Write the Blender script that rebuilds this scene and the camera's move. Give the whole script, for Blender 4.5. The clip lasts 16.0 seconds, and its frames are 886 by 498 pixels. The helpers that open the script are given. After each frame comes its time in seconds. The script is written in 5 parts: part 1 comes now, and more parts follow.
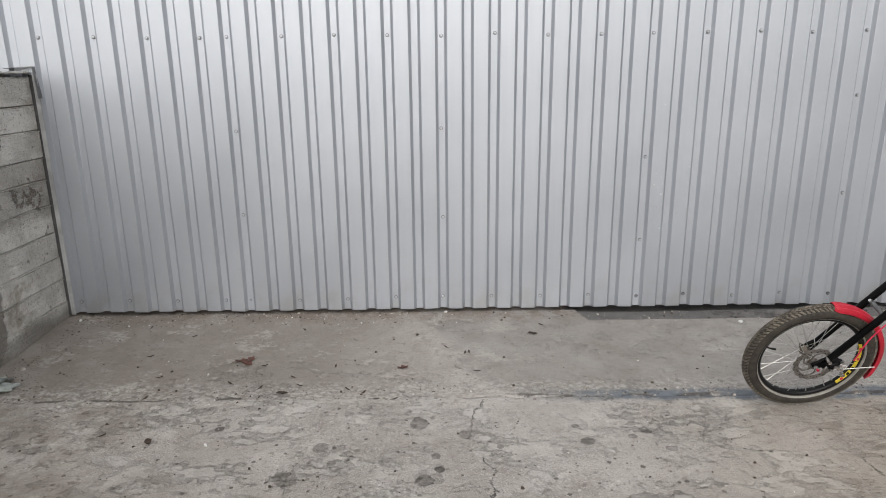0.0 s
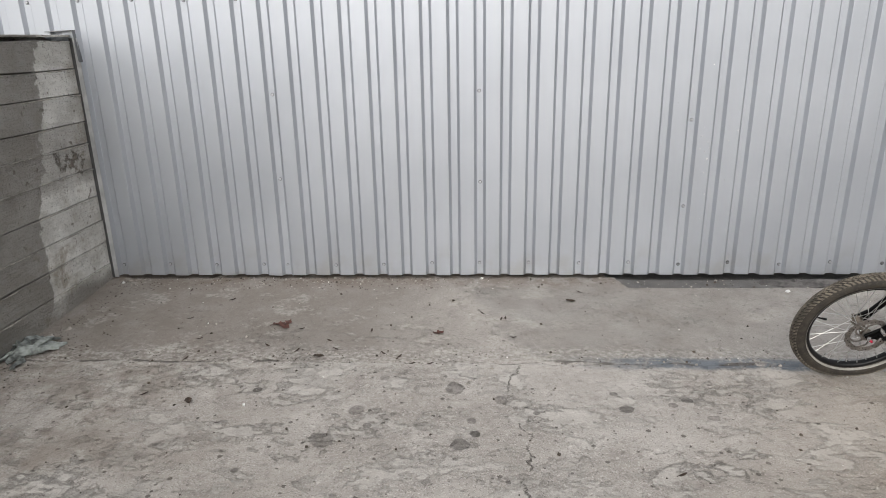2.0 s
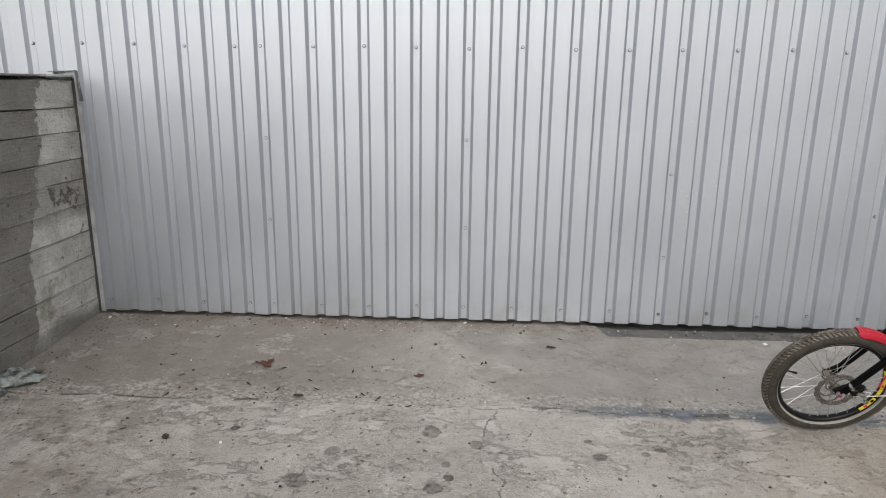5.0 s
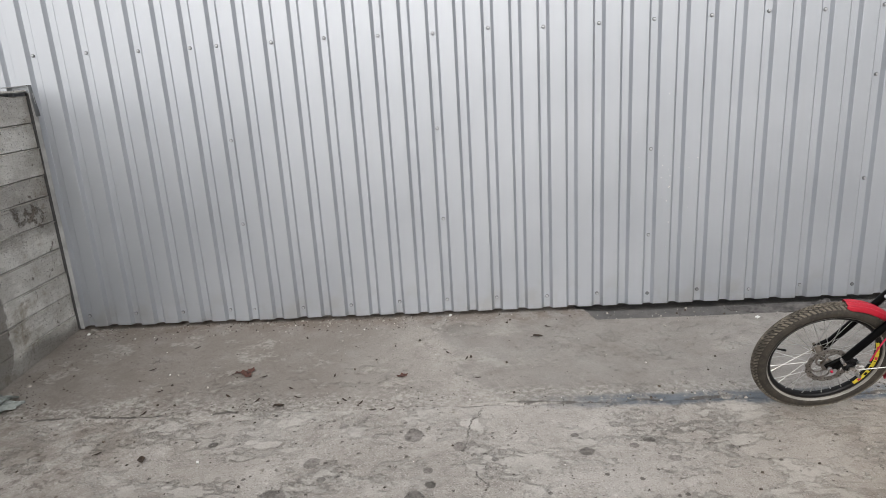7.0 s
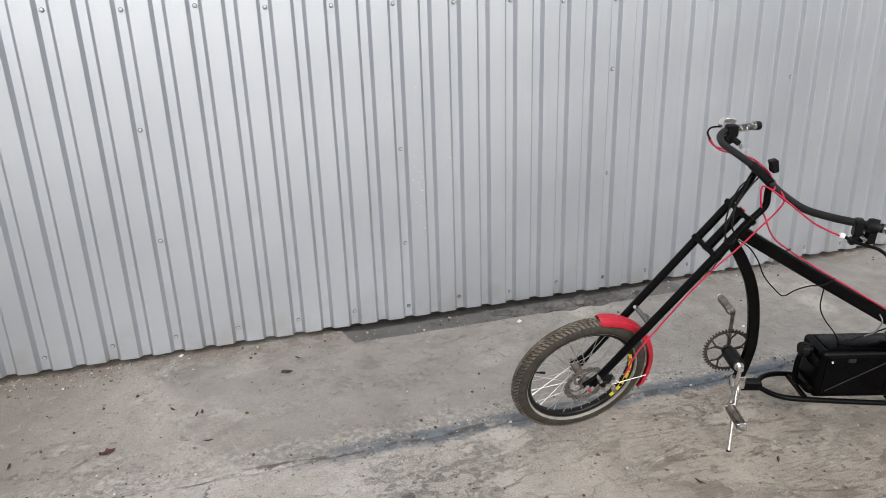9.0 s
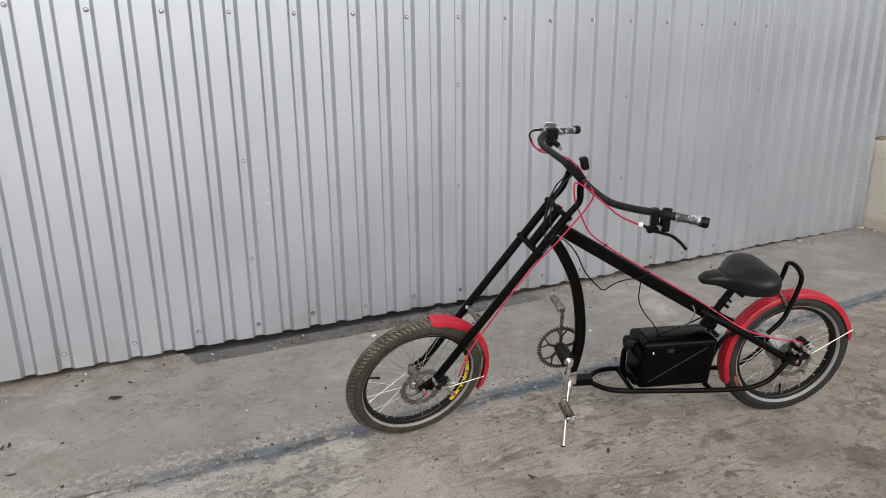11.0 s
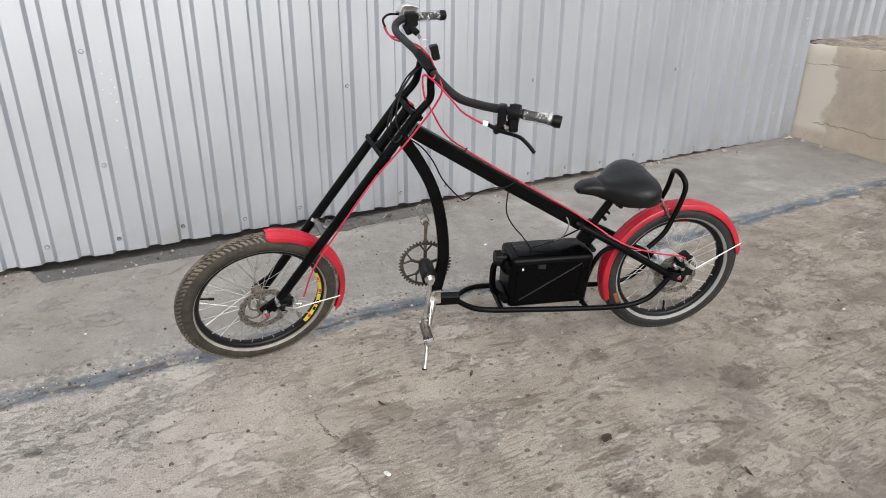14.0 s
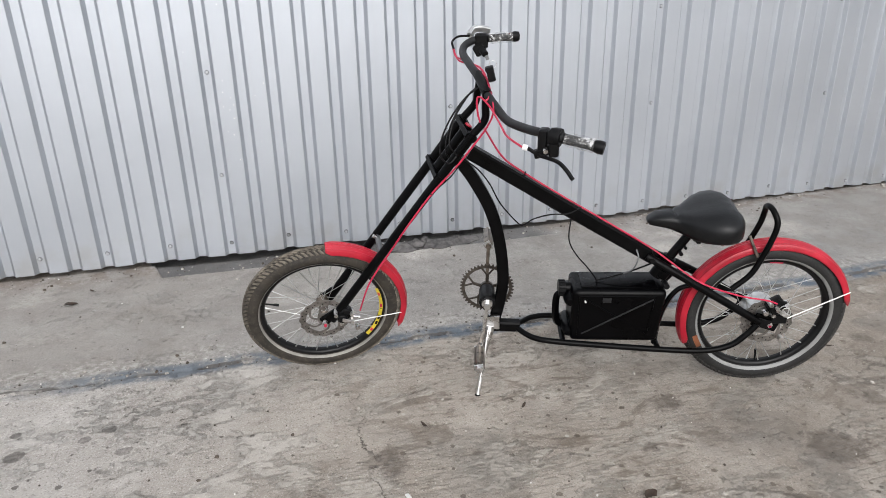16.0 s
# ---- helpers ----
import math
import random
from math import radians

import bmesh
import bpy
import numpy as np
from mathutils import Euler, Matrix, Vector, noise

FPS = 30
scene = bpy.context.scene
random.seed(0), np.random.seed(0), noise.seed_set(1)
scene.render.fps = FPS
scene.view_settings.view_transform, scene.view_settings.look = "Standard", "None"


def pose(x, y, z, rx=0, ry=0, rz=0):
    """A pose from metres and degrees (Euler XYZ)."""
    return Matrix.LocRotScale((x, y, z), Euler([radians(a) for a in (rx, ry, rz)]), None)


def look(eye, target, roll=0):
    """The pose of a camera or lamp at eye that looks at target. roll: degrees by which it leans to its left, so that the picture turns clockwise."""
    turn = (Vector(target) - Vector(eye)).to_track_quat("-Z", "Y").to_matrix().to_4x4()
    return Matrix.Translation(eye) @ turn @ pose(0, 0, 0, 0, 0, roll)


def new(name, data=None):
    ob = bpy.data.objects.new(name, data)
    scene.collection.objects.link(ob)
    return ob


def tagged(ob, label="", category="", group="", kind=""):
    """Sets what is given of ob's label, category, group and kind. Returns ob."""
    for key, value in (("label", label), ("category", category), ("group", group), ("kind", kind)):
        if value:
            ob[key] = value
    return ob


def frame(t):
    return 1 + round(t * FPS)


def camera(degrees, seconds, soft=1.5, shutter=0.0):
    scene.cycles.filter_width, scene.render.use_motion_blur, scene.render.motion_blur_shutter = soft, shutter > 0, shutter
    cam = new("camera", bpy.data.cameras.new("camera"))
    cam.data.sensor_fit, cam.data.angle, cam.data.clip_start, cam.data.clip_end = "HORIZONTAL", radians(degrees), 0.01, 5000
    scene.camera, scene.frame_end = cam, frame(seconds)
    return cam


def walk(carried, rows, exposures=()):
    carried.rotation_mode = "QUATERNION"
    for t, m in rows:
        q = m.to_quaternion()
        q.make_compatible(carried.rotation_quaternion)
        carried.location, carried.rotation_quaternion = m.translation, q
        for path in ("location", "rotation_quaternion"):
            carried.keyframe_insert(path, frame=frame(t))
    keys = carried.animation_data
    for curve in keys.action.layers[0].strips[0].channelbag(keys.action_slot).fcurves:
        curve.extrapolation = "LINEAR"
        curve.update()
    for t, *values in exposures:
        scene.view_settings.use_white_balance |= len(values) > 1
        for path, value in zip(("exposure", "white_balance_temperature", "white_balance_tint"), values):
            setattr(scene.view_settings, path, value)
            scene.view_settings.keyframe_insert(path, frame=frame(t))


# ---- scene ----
cam = camera(68.0, 16.0, soft=0.4)
PATH = [
    (0, (-0.019, -3.552, 1.372), (-0.009, -1.622, 0.846), -0.6),
    (0.3, (-0.053, -3.549, 1.365), (-0.044, -1.632, 0.794), 0.03),
    (0.5, (-0.075, -3.547, 1.356), (-0.078, -1.63, 0.787), 0.6),
    (0.8, (-0.068, -3.546, 1.349), (-0.094, -1.627, 0.789), 1.29),
    (1, (-0.06, -3.543, 1.343), (-0.051, -1.628, 0.766), 1.2),
    (1.3, (-0.056, -3.545, 1.349), (-0.07, -1.631, 0.77), 0.83),
    (1.5, (-0.052, -3.541, 1.349), (-0.079, -1.632, 0.755), 0.4),
    (1.7, (-0.046, -3.531, 1.347), (-0.093, -1.624, 0.747), 0.07),
    (2, (-0.025, -3.517, 1.337), (-0.124, -1.616, 0.725), -1.1),
    (2.3, (0.014, -3.488, 1.354), (-0.139, -1.598, 0.72), -1.54),
    (2.5, (0.042, -3.465, 1.363), (-0.103, -1.56, 0.771), -1.7),
    (2.7, (0.073, -3.462, 1.361), (-0.109, -1.55, 0.805), -3.01),
    (3, (0.123, -3.462, 1.351), (-0.088, -1.55, 0.803), -3.3),
    (3.3, (0.162, -3.462, 1.36), (-0.017, -1.543, 0.825), -3.04),
    (3.5, (0.174, -3.475, 1.361), (0.013, -1.548, 0.848), -2.6),
    (3.7, (0.167, -3.482, 1.366), (0.034, -1.553, 0.854), -2.49),
    (4, (0.132, -3.5, 1.366), (0.071, -1.559, 0.89), -0.6),
    (4.2, (0.074, -3.534, 1.358), (-0.033, -1.589, 0.904), 0.4),
    (6.3, (0.017, -3.588, 1.393), (0.021, -1.665, 0.844), 0.3),
    (6.5, (0.06, -3.548, 1.414), (0.037, -1.624, 0.871), -1.1),
    (7, (0.16, -3.459, 1.401), (0.065, -1.537, 0.855), -3.4),
    (7.3, (0.202, -3.4, 1.389), (0.142, -1.503, 0.758), -3.89),
    (7.5, (0.211, -3.341, 1.385), (0.223, -1.465, 0.693), -3.2),
    (7.8, (0.17, -3.247, 1.382), (0.3, -1.369, 0.707), 1.15),
    (8, (0.148, -3.185, 1.386), (0.34, -1.318, 0.694), 1.4),
    (8.3, (0.136, -3.103, 1.387), (0.538, -1.291, 0.644), 3.28),
    (8.5, (0.161, -3.055, 1.395), (0.603, -1.24, 0.682), 2.5),
    (8.7, (0.241, -3.039, 1.408), (0.684, -1.22, 0.705), 0.27),
    (9, (0.415, -3.001, 1.422), (0.948, -1.178, 0.795), -1.8),
    (9.2, (0.477, -2.996, 1.423), (1.133, -1.21, 0.805), -2.32),
    (9.5, (0.545, -2.978, 1.414), (1.274, -1.227, 0.779), -2.7),
    (9.7, (0.596, -2.989, 1.402), (1.371, -1.255, 0.776), -2.8),
    (11.8, (0.672, -3.172, 1.251), (1.492, -1.413, 0.764), -0.5),
    (12, (0.732, -3.198, 1.243), (1.54, -1.434, 0.757), -1.6),
    (12.3, (0.778, -3.225, 1.237), (1.636, -1.485, 0.751), -2.9),
    (12.5, (0.808, -3.227, 1.233), (1.689, -1.514, 0.695), -3),
    (12.8, (0.858, -3.211, 1.23), (1.778, -1.528, 0.663), -1.74),
    (13, (0.902, -3.177, 1.222), (1.828, -1.514, 0.606), -1.4),
    (13.3, (0.975, -3.129, 1.212), (1.855, -1.476, 0.511), -0.85),
    (13.5, (1.015, -3.095, 1.209), (1.915, -1.463, 0.483), -1.1),
    (13.7, (1.041, -3.071, 1.211), (1.96, -1.459, 0.464), 0.07),
    (14, (1.068, -3.042, 1.212), (1.952, -1.427, 0.431), 0.4),
    (14.3, (1.114, -3.017, 1.206), (1.928, -1.391, 0.373), 0.02),
    (14.5, (1.152, -3.016, 1.205), (1.882, -1.335, 0.403), -0.9),
    (14.7, (1.205, -3.024, 1.206), (1.845, -1.308, 0.403), -1.18),
    (15, (1.29, -3.036, 1.207), (1.833, -1.294, 0.387), -1.1),
    (15.3, (1.339, -3.057, 1.193), (1.795, -1.292, 0.371), -1.2),
    (15.5, (1.363, -3.075, 1.189), (1.804, -1.296, 0.388), -1.1),
    (15.7, (1.364, -3.089, 1.196), (1.832, -1.305, 0.421), -1.04),
    (16, (1.357, -3.124, 1.209), (1.816, -1.317, 0.485), -1.1),
]
walk(cam, [(t, look(eye, target, roll)) for t, eye, target, roll in PATH],
     [(0, 0.35, 6560, 10), (0.5, 0.43, 6560, 10), (1, 0.47, 6560, 10), (2.5, 0.46, 6560, 10), (3, 0.47, 6560, 10), (4, 0.33, 6560, 10), (6.5, 0.33, 6560, 10), (8, 0.54, 6560, 10), (9, 0.53, 6560, 10), (9.5, 0.47, 6560, 10), (12, 0.33, 6600, 10), (12.5, 0.37, 6600, 10), (13, 0.51, 6550, 10), (13.5, 0.67, 6550, 10), (14, 0.71, 6550, 10), (15.5, 0.77, 6400, 10), (16, 0.65, 6350, 10)])

# ---- world, sun, exposure ----
world = bpy.data.worlds.new("overcast_sky")
scene.world = world
world.use_nodes = True
wt = world.node_tree
wt.nodes.clear()
sky = wt.nodes.new("ShaderNodeTexSky")
sky.sky_type, sky.sun_disc = "NISHITA", False
sky.sun_elevation, sky.sun_rotation = radians(35), radians(188)
sky.air_density, sky.dust_density, sky.ozone_density = 1.0, 4.0, 1.0
grey = wt.nodes.new("ShaderNodeHueSaturation")
grey.inputs["Saturation"].default_value = 0.18
back = wt.nodes.new("ShaderNodeBackground")
back.inputs["Strength"].default_value = 0.130
wout = wt.nodes.new("ShaderNodeOutputWorld")
wt.links.new(sky.outputs[0], grey.inputs["Color"])
wt.links.new(grey.outputs[0], back.inputs["Color"])
wt.links.new(back.outputs[0], wout.inputs["Surface"])
sun = new("sun", bpy.data.lights.new("sun", "SUN"))
sun.data.energy, sun.data.angle, sun.data.color = 0.80, radians(150), (1.0, 0.985, 0.965)
sun.matrix_world = look((-0.85, -6.0, 4.2), (0, 0, 0))


# ---- materials ----
class Net:
    """A small writer of shader nodes."""

    def __init__(self, name, rough=0.6, metal=0.0):
        self.m = bpy.data.materials.new(name)
        self.m.use_nodes = True
        self.t = self.m.node_tree
        self.b = self.t.nodes["Principled BSDF"]
        self.b.inputs["Roughness"].default_value = rough
        self.b.inputs["Metallic"].default_value = metal
        self.co = self.t.nodes.new("ShaderNodeTexCoord").outputs["Object"]

    def put(self, socket, value):
        if isinstance(value, bpy.types.NodeSocket):
            self.t.links.new(value, socket)
        elif isinstance(value, tuple) and len(value) == 3 and socket.type == "RGBA":
            socket.default_value = (*value, 1)
        else:
            socket.default_value = value

    def node(self, kind, out=0, **given):
        n = self.t.nodes.new(kind)
        for key, value in given.items():
            self.put(n.inputs[key.replace("_", " ")], value)
        return n.outputs[out]

    def math(self, op, a, b=0.0, c=None, clamp=False):
        n = self.t.nodes.new("ShaderNodeMath")
        n.operation, n.use_clamp = op, clamp
        self.put(n.inputs[0], a), self.put(n.inputs[1], b)
        if c is not None:
            self.put(n.inputs[2], c)
        return n.outputs[0]

    def mapped(self, scale=(1, 1, 1), turn=0.0, source=None, move=(0, 0, 0)):
        n = self.t.nodes.new("ShaderNodeMapping")
        self.put(n.inputs["Vector"], source or self.co)
        n.inputs["Scale"].default_value = scale
        n.inputs["Location"].default_value = move
        n.inputs["Rotation"].default_value = (0, 0, radians(turn))
        return n.outputs[0]

    def noise(self, scale, detail=4.0, rough=0.55, vec=None, distort=0.0):
        return self.node("ShaderNodeTexNoise", 0, Vector=vec or self.co, Scale=scale, Detail=detail, Roughness=rough, Distortion=distort)

    def span(self, value, lo, hi, a=0.0, b=1.0):
        n = self.t.nodes.new("ShaderNodeMapRange")
        n.interpolation_type = "SMOOTHSTEP"
        for k, v in zip(("Value", "From Min", "From Max", "To Min", "To Max"), (value, lo, hi, a, b)):
            self.put(n.inputs[k], v)
        return n.outputs[0]

    def mix(self, fac, a, b, way="MIX"):
        n = self.t.nodes.new("ShaderNodeMix")
        n.data_type, n.blend_type = "RGBA", way
        self.put(n.inputs[0], fac), self.put(n.inputs[6], a), self.put(n.inputs[7], b)
        return n.outputs[2]

    def xyz(self, source=None):
        n = self.t.nodes.new("ShaderNodeSeparateXYZ")
        self.put(n.inputs[0], source or self.co)
        return n.outputs

    def bump(self, height, strength=0.3, distance=0.01, normal=None):
        n = self.t.nodes.new("ShaderNodeBump")
        n.inputs["Strength"].default_value, n.inputs["Distance"].default_value = strength, distance
        self.put(n.inputs["Height"], height)
        if normal:
            self.put(n.inputs["Normal"], normal)
        self.put(self.b.inputs["Normal"], n.outputs[0])
        return n.outputs[0]

    def set(self, **given):
        for key, value in given.items():
            self.put(self.b.inputs[key.replace("_", " ")], value)
        return self


def simple(name, colour, rough, metal=0.0, vary=0.25, scale=30.0, grain=0.0, gloss=0.5):
    """A material with two scales of variation in tone and roughness."""
    n = Net(name, rough, metal)
    big, small = n.noise(scale * 0.25, 3), n.noise(scale, 5)
    f = n.math("ADD", n.math("MULTIPLY", big, 0.6), n.math("MULTIPLY", small, 0.4))
    dark = tuple(c * (1 - vary) for c in colour)
    light = tuple(min(1, c * (1 + vary)) for c in colour)
    n.set(Base_Color=n.mix(n.span(f, 0.35, 0.65), dark, light))
    n.set(Roughness=n.span(f, 0.3, 0.7, max(0.03, rough - 0.08), min(1, rough + 0.08)))
    n.b.inputs["Specular IOR Level"].default_value = gloss
    if grain:
        n.bump(n.noise(scale * 4, 4), grain, 0.002)
    return n.m


def make_sheet():
    n = Net("silver_painted_sheet", 0.42)
    x, y, z = n.xyz()
    cloud = n.noise(1.3, 4)
    fine = n.noise(60, 4)
    streak = n.noise(5, 4, vec=n.mapped((9, 9, 0.5)))
    c = n.mix(n.span(cloud, 0.35, 0.65), (0.405, 0.428, 0.464), (0.435, 0.458, 0.494))
    c = n.mix(n.math("MULTIPLY", n.span(streak, 0.52, 0.75), 0.10), c, (0.40, 0.40, 0.40))
    low = n.math("MULTIPLY", n.span(z, 0.04, 0.22, 1.0, 0.0), n.span(n.noise(7, 5), 0.42, 0.7))
    c = n.mix(n.math("MULTIPLY", low, 0.35), c, (0.30, 0.28, 0.25))
    n.set(Base_Color=c, Metallic=0.64, Roughness=n.span(cloud, 0.3, 0.7, 0.42, 0.48))
    n.bump(n.math("ADD", n.math("MULTIPLY", fine, 0.15), n.noise(4, 3)), 0.10, 0.004)
    return n.m


SPOTS = ((0.07, -1.27, 0.028), (-0.48, -1.35, 0.036), (0.54, -1.33, 0.026), (0.51, -1.22, 0.018), (-0.57, -1.55, 0.055), (-0.11, -1.19, 0.040),
         (-0.08, -1.57, 0.036), (0.78, -1.27, 0.022), (0.84, -1.39, 0.028), (2.80, -1.92, 0.100), (1.57, -1.66, 0.055), (2.10, -2.13, 0.050),
         (-0.04, -1.42, 0.022), (0.72, -1.30, 0.018), (3.1, -1.75, 0.07), (2.45, -1.60, 0.06), (-0.42, -1.46, 0.016), (0.20, -1.36, 0.014), (2.30, -1.78, 0.045), (3.35, -1.45, 0.06))


def make_ground():
    n = Net("worn_yard_concrete", 0.8)
    x, y, z = n.xyz()
    warp = n.noise(3.0, 5)
    a, b, c2, dust = n.noise(0.9, 5, 0.6), n.noise(5.5, 7, 0.68), n.noise(42, 7, 0.75), n.noise(190, 3, 0.7)
    c = n.mix(n.span(a, 0.36, 0.66), (0.305, 0.276, 0.246), (0.400, 0.370, 0.335))
    c = n.mix(n.math("MULTIPLY", n.span(b, 0.48, 0.70), 0.75), c, (0.45, 0.42, 0.385))
    c = n.mix(n.math("MULTIPLY", n.span(b, 0.47, 0.30), 0.62), c, (0.20, 0.176, 0.153))
    c = n.mix(n.math("MULTIPLY", n.span(c2, 0.50, 0.70), 0.55), c, (0.45, 0.425, 0.39))
    c = n.mix(n.math("MULTIPLY", n.span(c2, 0.45, 0.30), 0.75), c, (0.115, 0.10, 0.086))
    c = n.mix(n.math("MULTIPLY", n.span(dust, 0.56, 0.66), 0.70), c, (0.58, 0.555, 0.52))
    c = n.mix(n.math("MULTIPLY", n.span(dust, 0.43, 0.33), 0.75), c, (0.085, 0.074, 0.064))
    pits = n.t.nodes.new("ShaderNodeTexVoronoi")
    n.put(pits.inputs["Vector"], n.mapped((1, 1, 0), 0)), n.put(pits.inputs["Scale"], 34.0)
    who = n.xyz(pits.outputs["Color"])
    pit = n.math("MULTIPLY", n.span(n.math("SUBTRACT", n.math("ADD", pits.outputs["Distance"], n.math("MULTIPLY", n.math("SUBTRACT", dust, 0.5), 0.35)), n.math("MULTIPLY", who[1], 0.30)), 0.05, -0.03), n.span(who[0], 0.42, 0.46))
    c = n.mix(n.math("MULTIPLY", n.math("MULTIPLY", pit, n.span(y, -1.0, -0.9, 0.9, 0.55)), n.span(who[2], 0.2, 1.0, 0.2, 0.9)), c, (0.075, 0.062, 0.052))
    fleck = n.math("MULTIPLY", n.span(n.math("SUBTRACT", pits.outputs["Distance"], n.math("MULTIPLY", who[2], 0.2)), 0.04, -0.02), n.span(who[0], 0.16, 0.12))
    c = n.mix(n.math("MULTIPLY", fleck, 0.6), c, (0.55, 0.525, 0.48))
    # flaking pale skin with ragged borders on the outer slab
    outer = n.span(y, -0.96, -1.02)
    flake = n.noise(3.4, 10, 0.74, vec=n.mapped((1.0, 1.5, 1), 18))
    skin = n.math("MULTIPLY", n.span(flake, 0.52, 0.57), outer)
    c = n.mix(n.math("MULTIPLY", skin, 0.36), c, (0.50, 0.475, 0.435))
    ledge = None
    # flake borders: edge shade and a pale highlight beside it, put into the colour
    for size, seed, level, lo in ((3.4, 0, 0.530, 0.50), (9.0, 4, 0.56, 0.50)):
        field = flake if seed == 0 else n.noise(size, 9, 0.74, vec=n.mapped((1.0, 1.3, 1), 18 - 6 * seed, move=(seed, seed, 0)))
        gap = n.math("ABSOLUTE", n.math("SUBTRACT", field, level))
        here = n.span(n.noise(1.7, 3, 0.5, vec=n.mapped((1, 1, 1), 0, move=(seed * 2, 3, seed))), lo, lo + 0.10)
        one = n.math("MULTIPLY", n.span(gap, 0.010, 0.003), here)
        crest_light = n.math("MULTIPLY", n.span(n.math("ABSOLUTE", n.math("SUBTRACT", field, level + 0.026)), 0.016, 0.004), here)
        c = n.mix(n.math("MULTIPLY", n.math("MULTIPLY", crest_light, outer), 0.20), c, (0.50, 0.475, 0.43))
        ledge = one if ledge is None else n.math("MAXIMUM", ledge, one)
    ledge = n.math("MULTIPLY", ledge, n.span(y, -0.93, -1.02, 0.35, 1.0))
    ledge = n.math("MULTIPLY", ledge, n.span(x, 1.2, 2.4, 1.0, 0.55))
    # painted edge shade along the flake borders
    c = n.mix(n.math("MULTIPLY", ledge, 0.09), c, (0.115, 0.098, 0.082))
    # drips and small round spots
    cell = n.t.nodes.new("ShaderNodeTexVoronoi")
    n.put(cell.inputs["Vector"], n.mapped((1, 1, 0), 0)), n.put(cell.inputs["Scale"], 10.0)
    pick = n.xyz(cell.outputs["Color"])
    lim = n.math("MULTIPLY", pick[1], 0.22)
    drip = n.math("MULTIPLY", n.span(n.math("SUBTRACT", n.math("ADD", cell.outputs["Distance"], n.math("MULTIPLY", n.math("SUBTRACT", c2, 0.5), 0.16)), lim), 0.03, -0.03), n.span(pick[0], 0.60, 0.64))
    drip = n.math("MULTIPLY", drip, n.math("MULTIPLY", outer, n.math("MULTIPLY", n.span(n.math("ADD", x, warp), -0.9, -0.4), n.span(x, 1.3, 0.8))))
    c = n.mix(n.math("MULTIPLY", drip, n.span(pick[2], 0.0, 1.0, 0.35, 0.85)), c, (0.085, 0.075, 0.066))
    # earth worn into the slab towards the board-marked wall
    west = n.math("MULTIPLY", n.span(n.math("ADD", x, n.math("MULTIPLY", warp, 1.6)), 0.6, -1.2), n.span(n.noise(4, 6, 0.7), 0.40, 0.60))
    c = n.mix(n.math("MULTIPLY", west, 0.68), c, (0.175, 0.140, 0.108))
    # strokes of a stiff broom, in patches, each with its own slant
    marks = None
    for slant, seed, lo in ((25, 0.0, 0.50), (-42, 3.7, 0.51), (68, 7.1, 0.52), (4, 11.3, 0.51)):
        stroke = n.noise(6.5, 5, 0.62, vec=n.mapped((2.0, 15.0, 1), slant, move=(seed, seed * 2, 0)))
        patch = n.span(n.noise(1.5, 3, 0.5, vec=n.mapped((1, 1, 1), 0, move=(seed * 3, seed, 5))), lo, lo + 0.06)
        m = n.math("MULTIPLY", n.span(stroke, 0.555, 0.64), patch)
        marks = m if marks is None else n.math("MAXIMUM", marks, m)
    marks = n.math("MULTIPLY", marks, n.span(x, 0.2, 1.7, 0.25, 1.0))
    marks = n.math("MULTIPLY", marks, n.span(y, -0.9, -1.05, 0.25, 1.0))
    c = n.mix(n.math("MULTIPLY", marks, 0.24), c, (0.135, 0.112, 0.090))
    # dark mottling, thickest by both ends of the yard
    mott = n.noise(15, 8, 0.76, distort=0.4)
    where = n.span(n.noise(1.9, 4, 0.6, vec=n.mapped((1, 1.6, 1), 24, move=(5, 2, 0))), 0.44, 0.60)
    ends = n.math("MAXIMUM", n.span(x, 1.2, 2.2, 0.35, 1.0), n.span(x, -0.7, -1.3, 0.35, 0.9))
    blotch = n.math("MULTIPLY", n.math("MULTIPLY", n.span(mott, 0.52, 0.61), where), n.math("MULTIPLY", ends, n.span(y, -0.90, -1.02, 0.45, 1.0)))
    c = n.mix(n.math("MULTIPLY", blotch, 0.64), c, (0.095, 0.078, 0.063))
    # oil and tyre marks beside the parked cycle
    east = n.math("MULTIPLY", n.span(n.math("ADD", x, warp), 1.2, 2.5), n.span(y, -0.95, -1.25))
    oilf = n.noise(4.6, 9, 0.70, vec=n.mapped((0.75, 1.7, 1), -22), distort=0.7)
    oil = n.math("MULTIPLY", n.span(oilf, 0.535, 0.60), east)
    c = n.mix(n.math("MULTIPLY", oil, 0.64), c, (0.100, 0.082, 0.065))
    grey = n.math("MULTIPLY", n.span(n.noise(2.1, 6, 0.7), 0.52, 0.62), east)
    c = n.mix(n.math("MULTIPLY", grey, n.span(x, 2.0, 3.0, 0.35, 0.62)), c, (0.150, 0.140, 0.130))
    worn = n.math("MULTIPLY", n.span(n.math("ADD", x, n.math("MULTIPLY", n.noise(2.7, 6, 0.65), 1.6)), 2.7, 4.0), n.span(b, 0.62, 0.40, 0.45, 1.0))
    c = n.mix(n.math("MULTIPLY", worn, n.span(y, -0.98, -0.90, 0.50, 0.30)), c, (0.165, 0.148, 0.130))
    w1 = n.math("SUBTRACT", n.noise(11, 6, 0.7), 0.5)
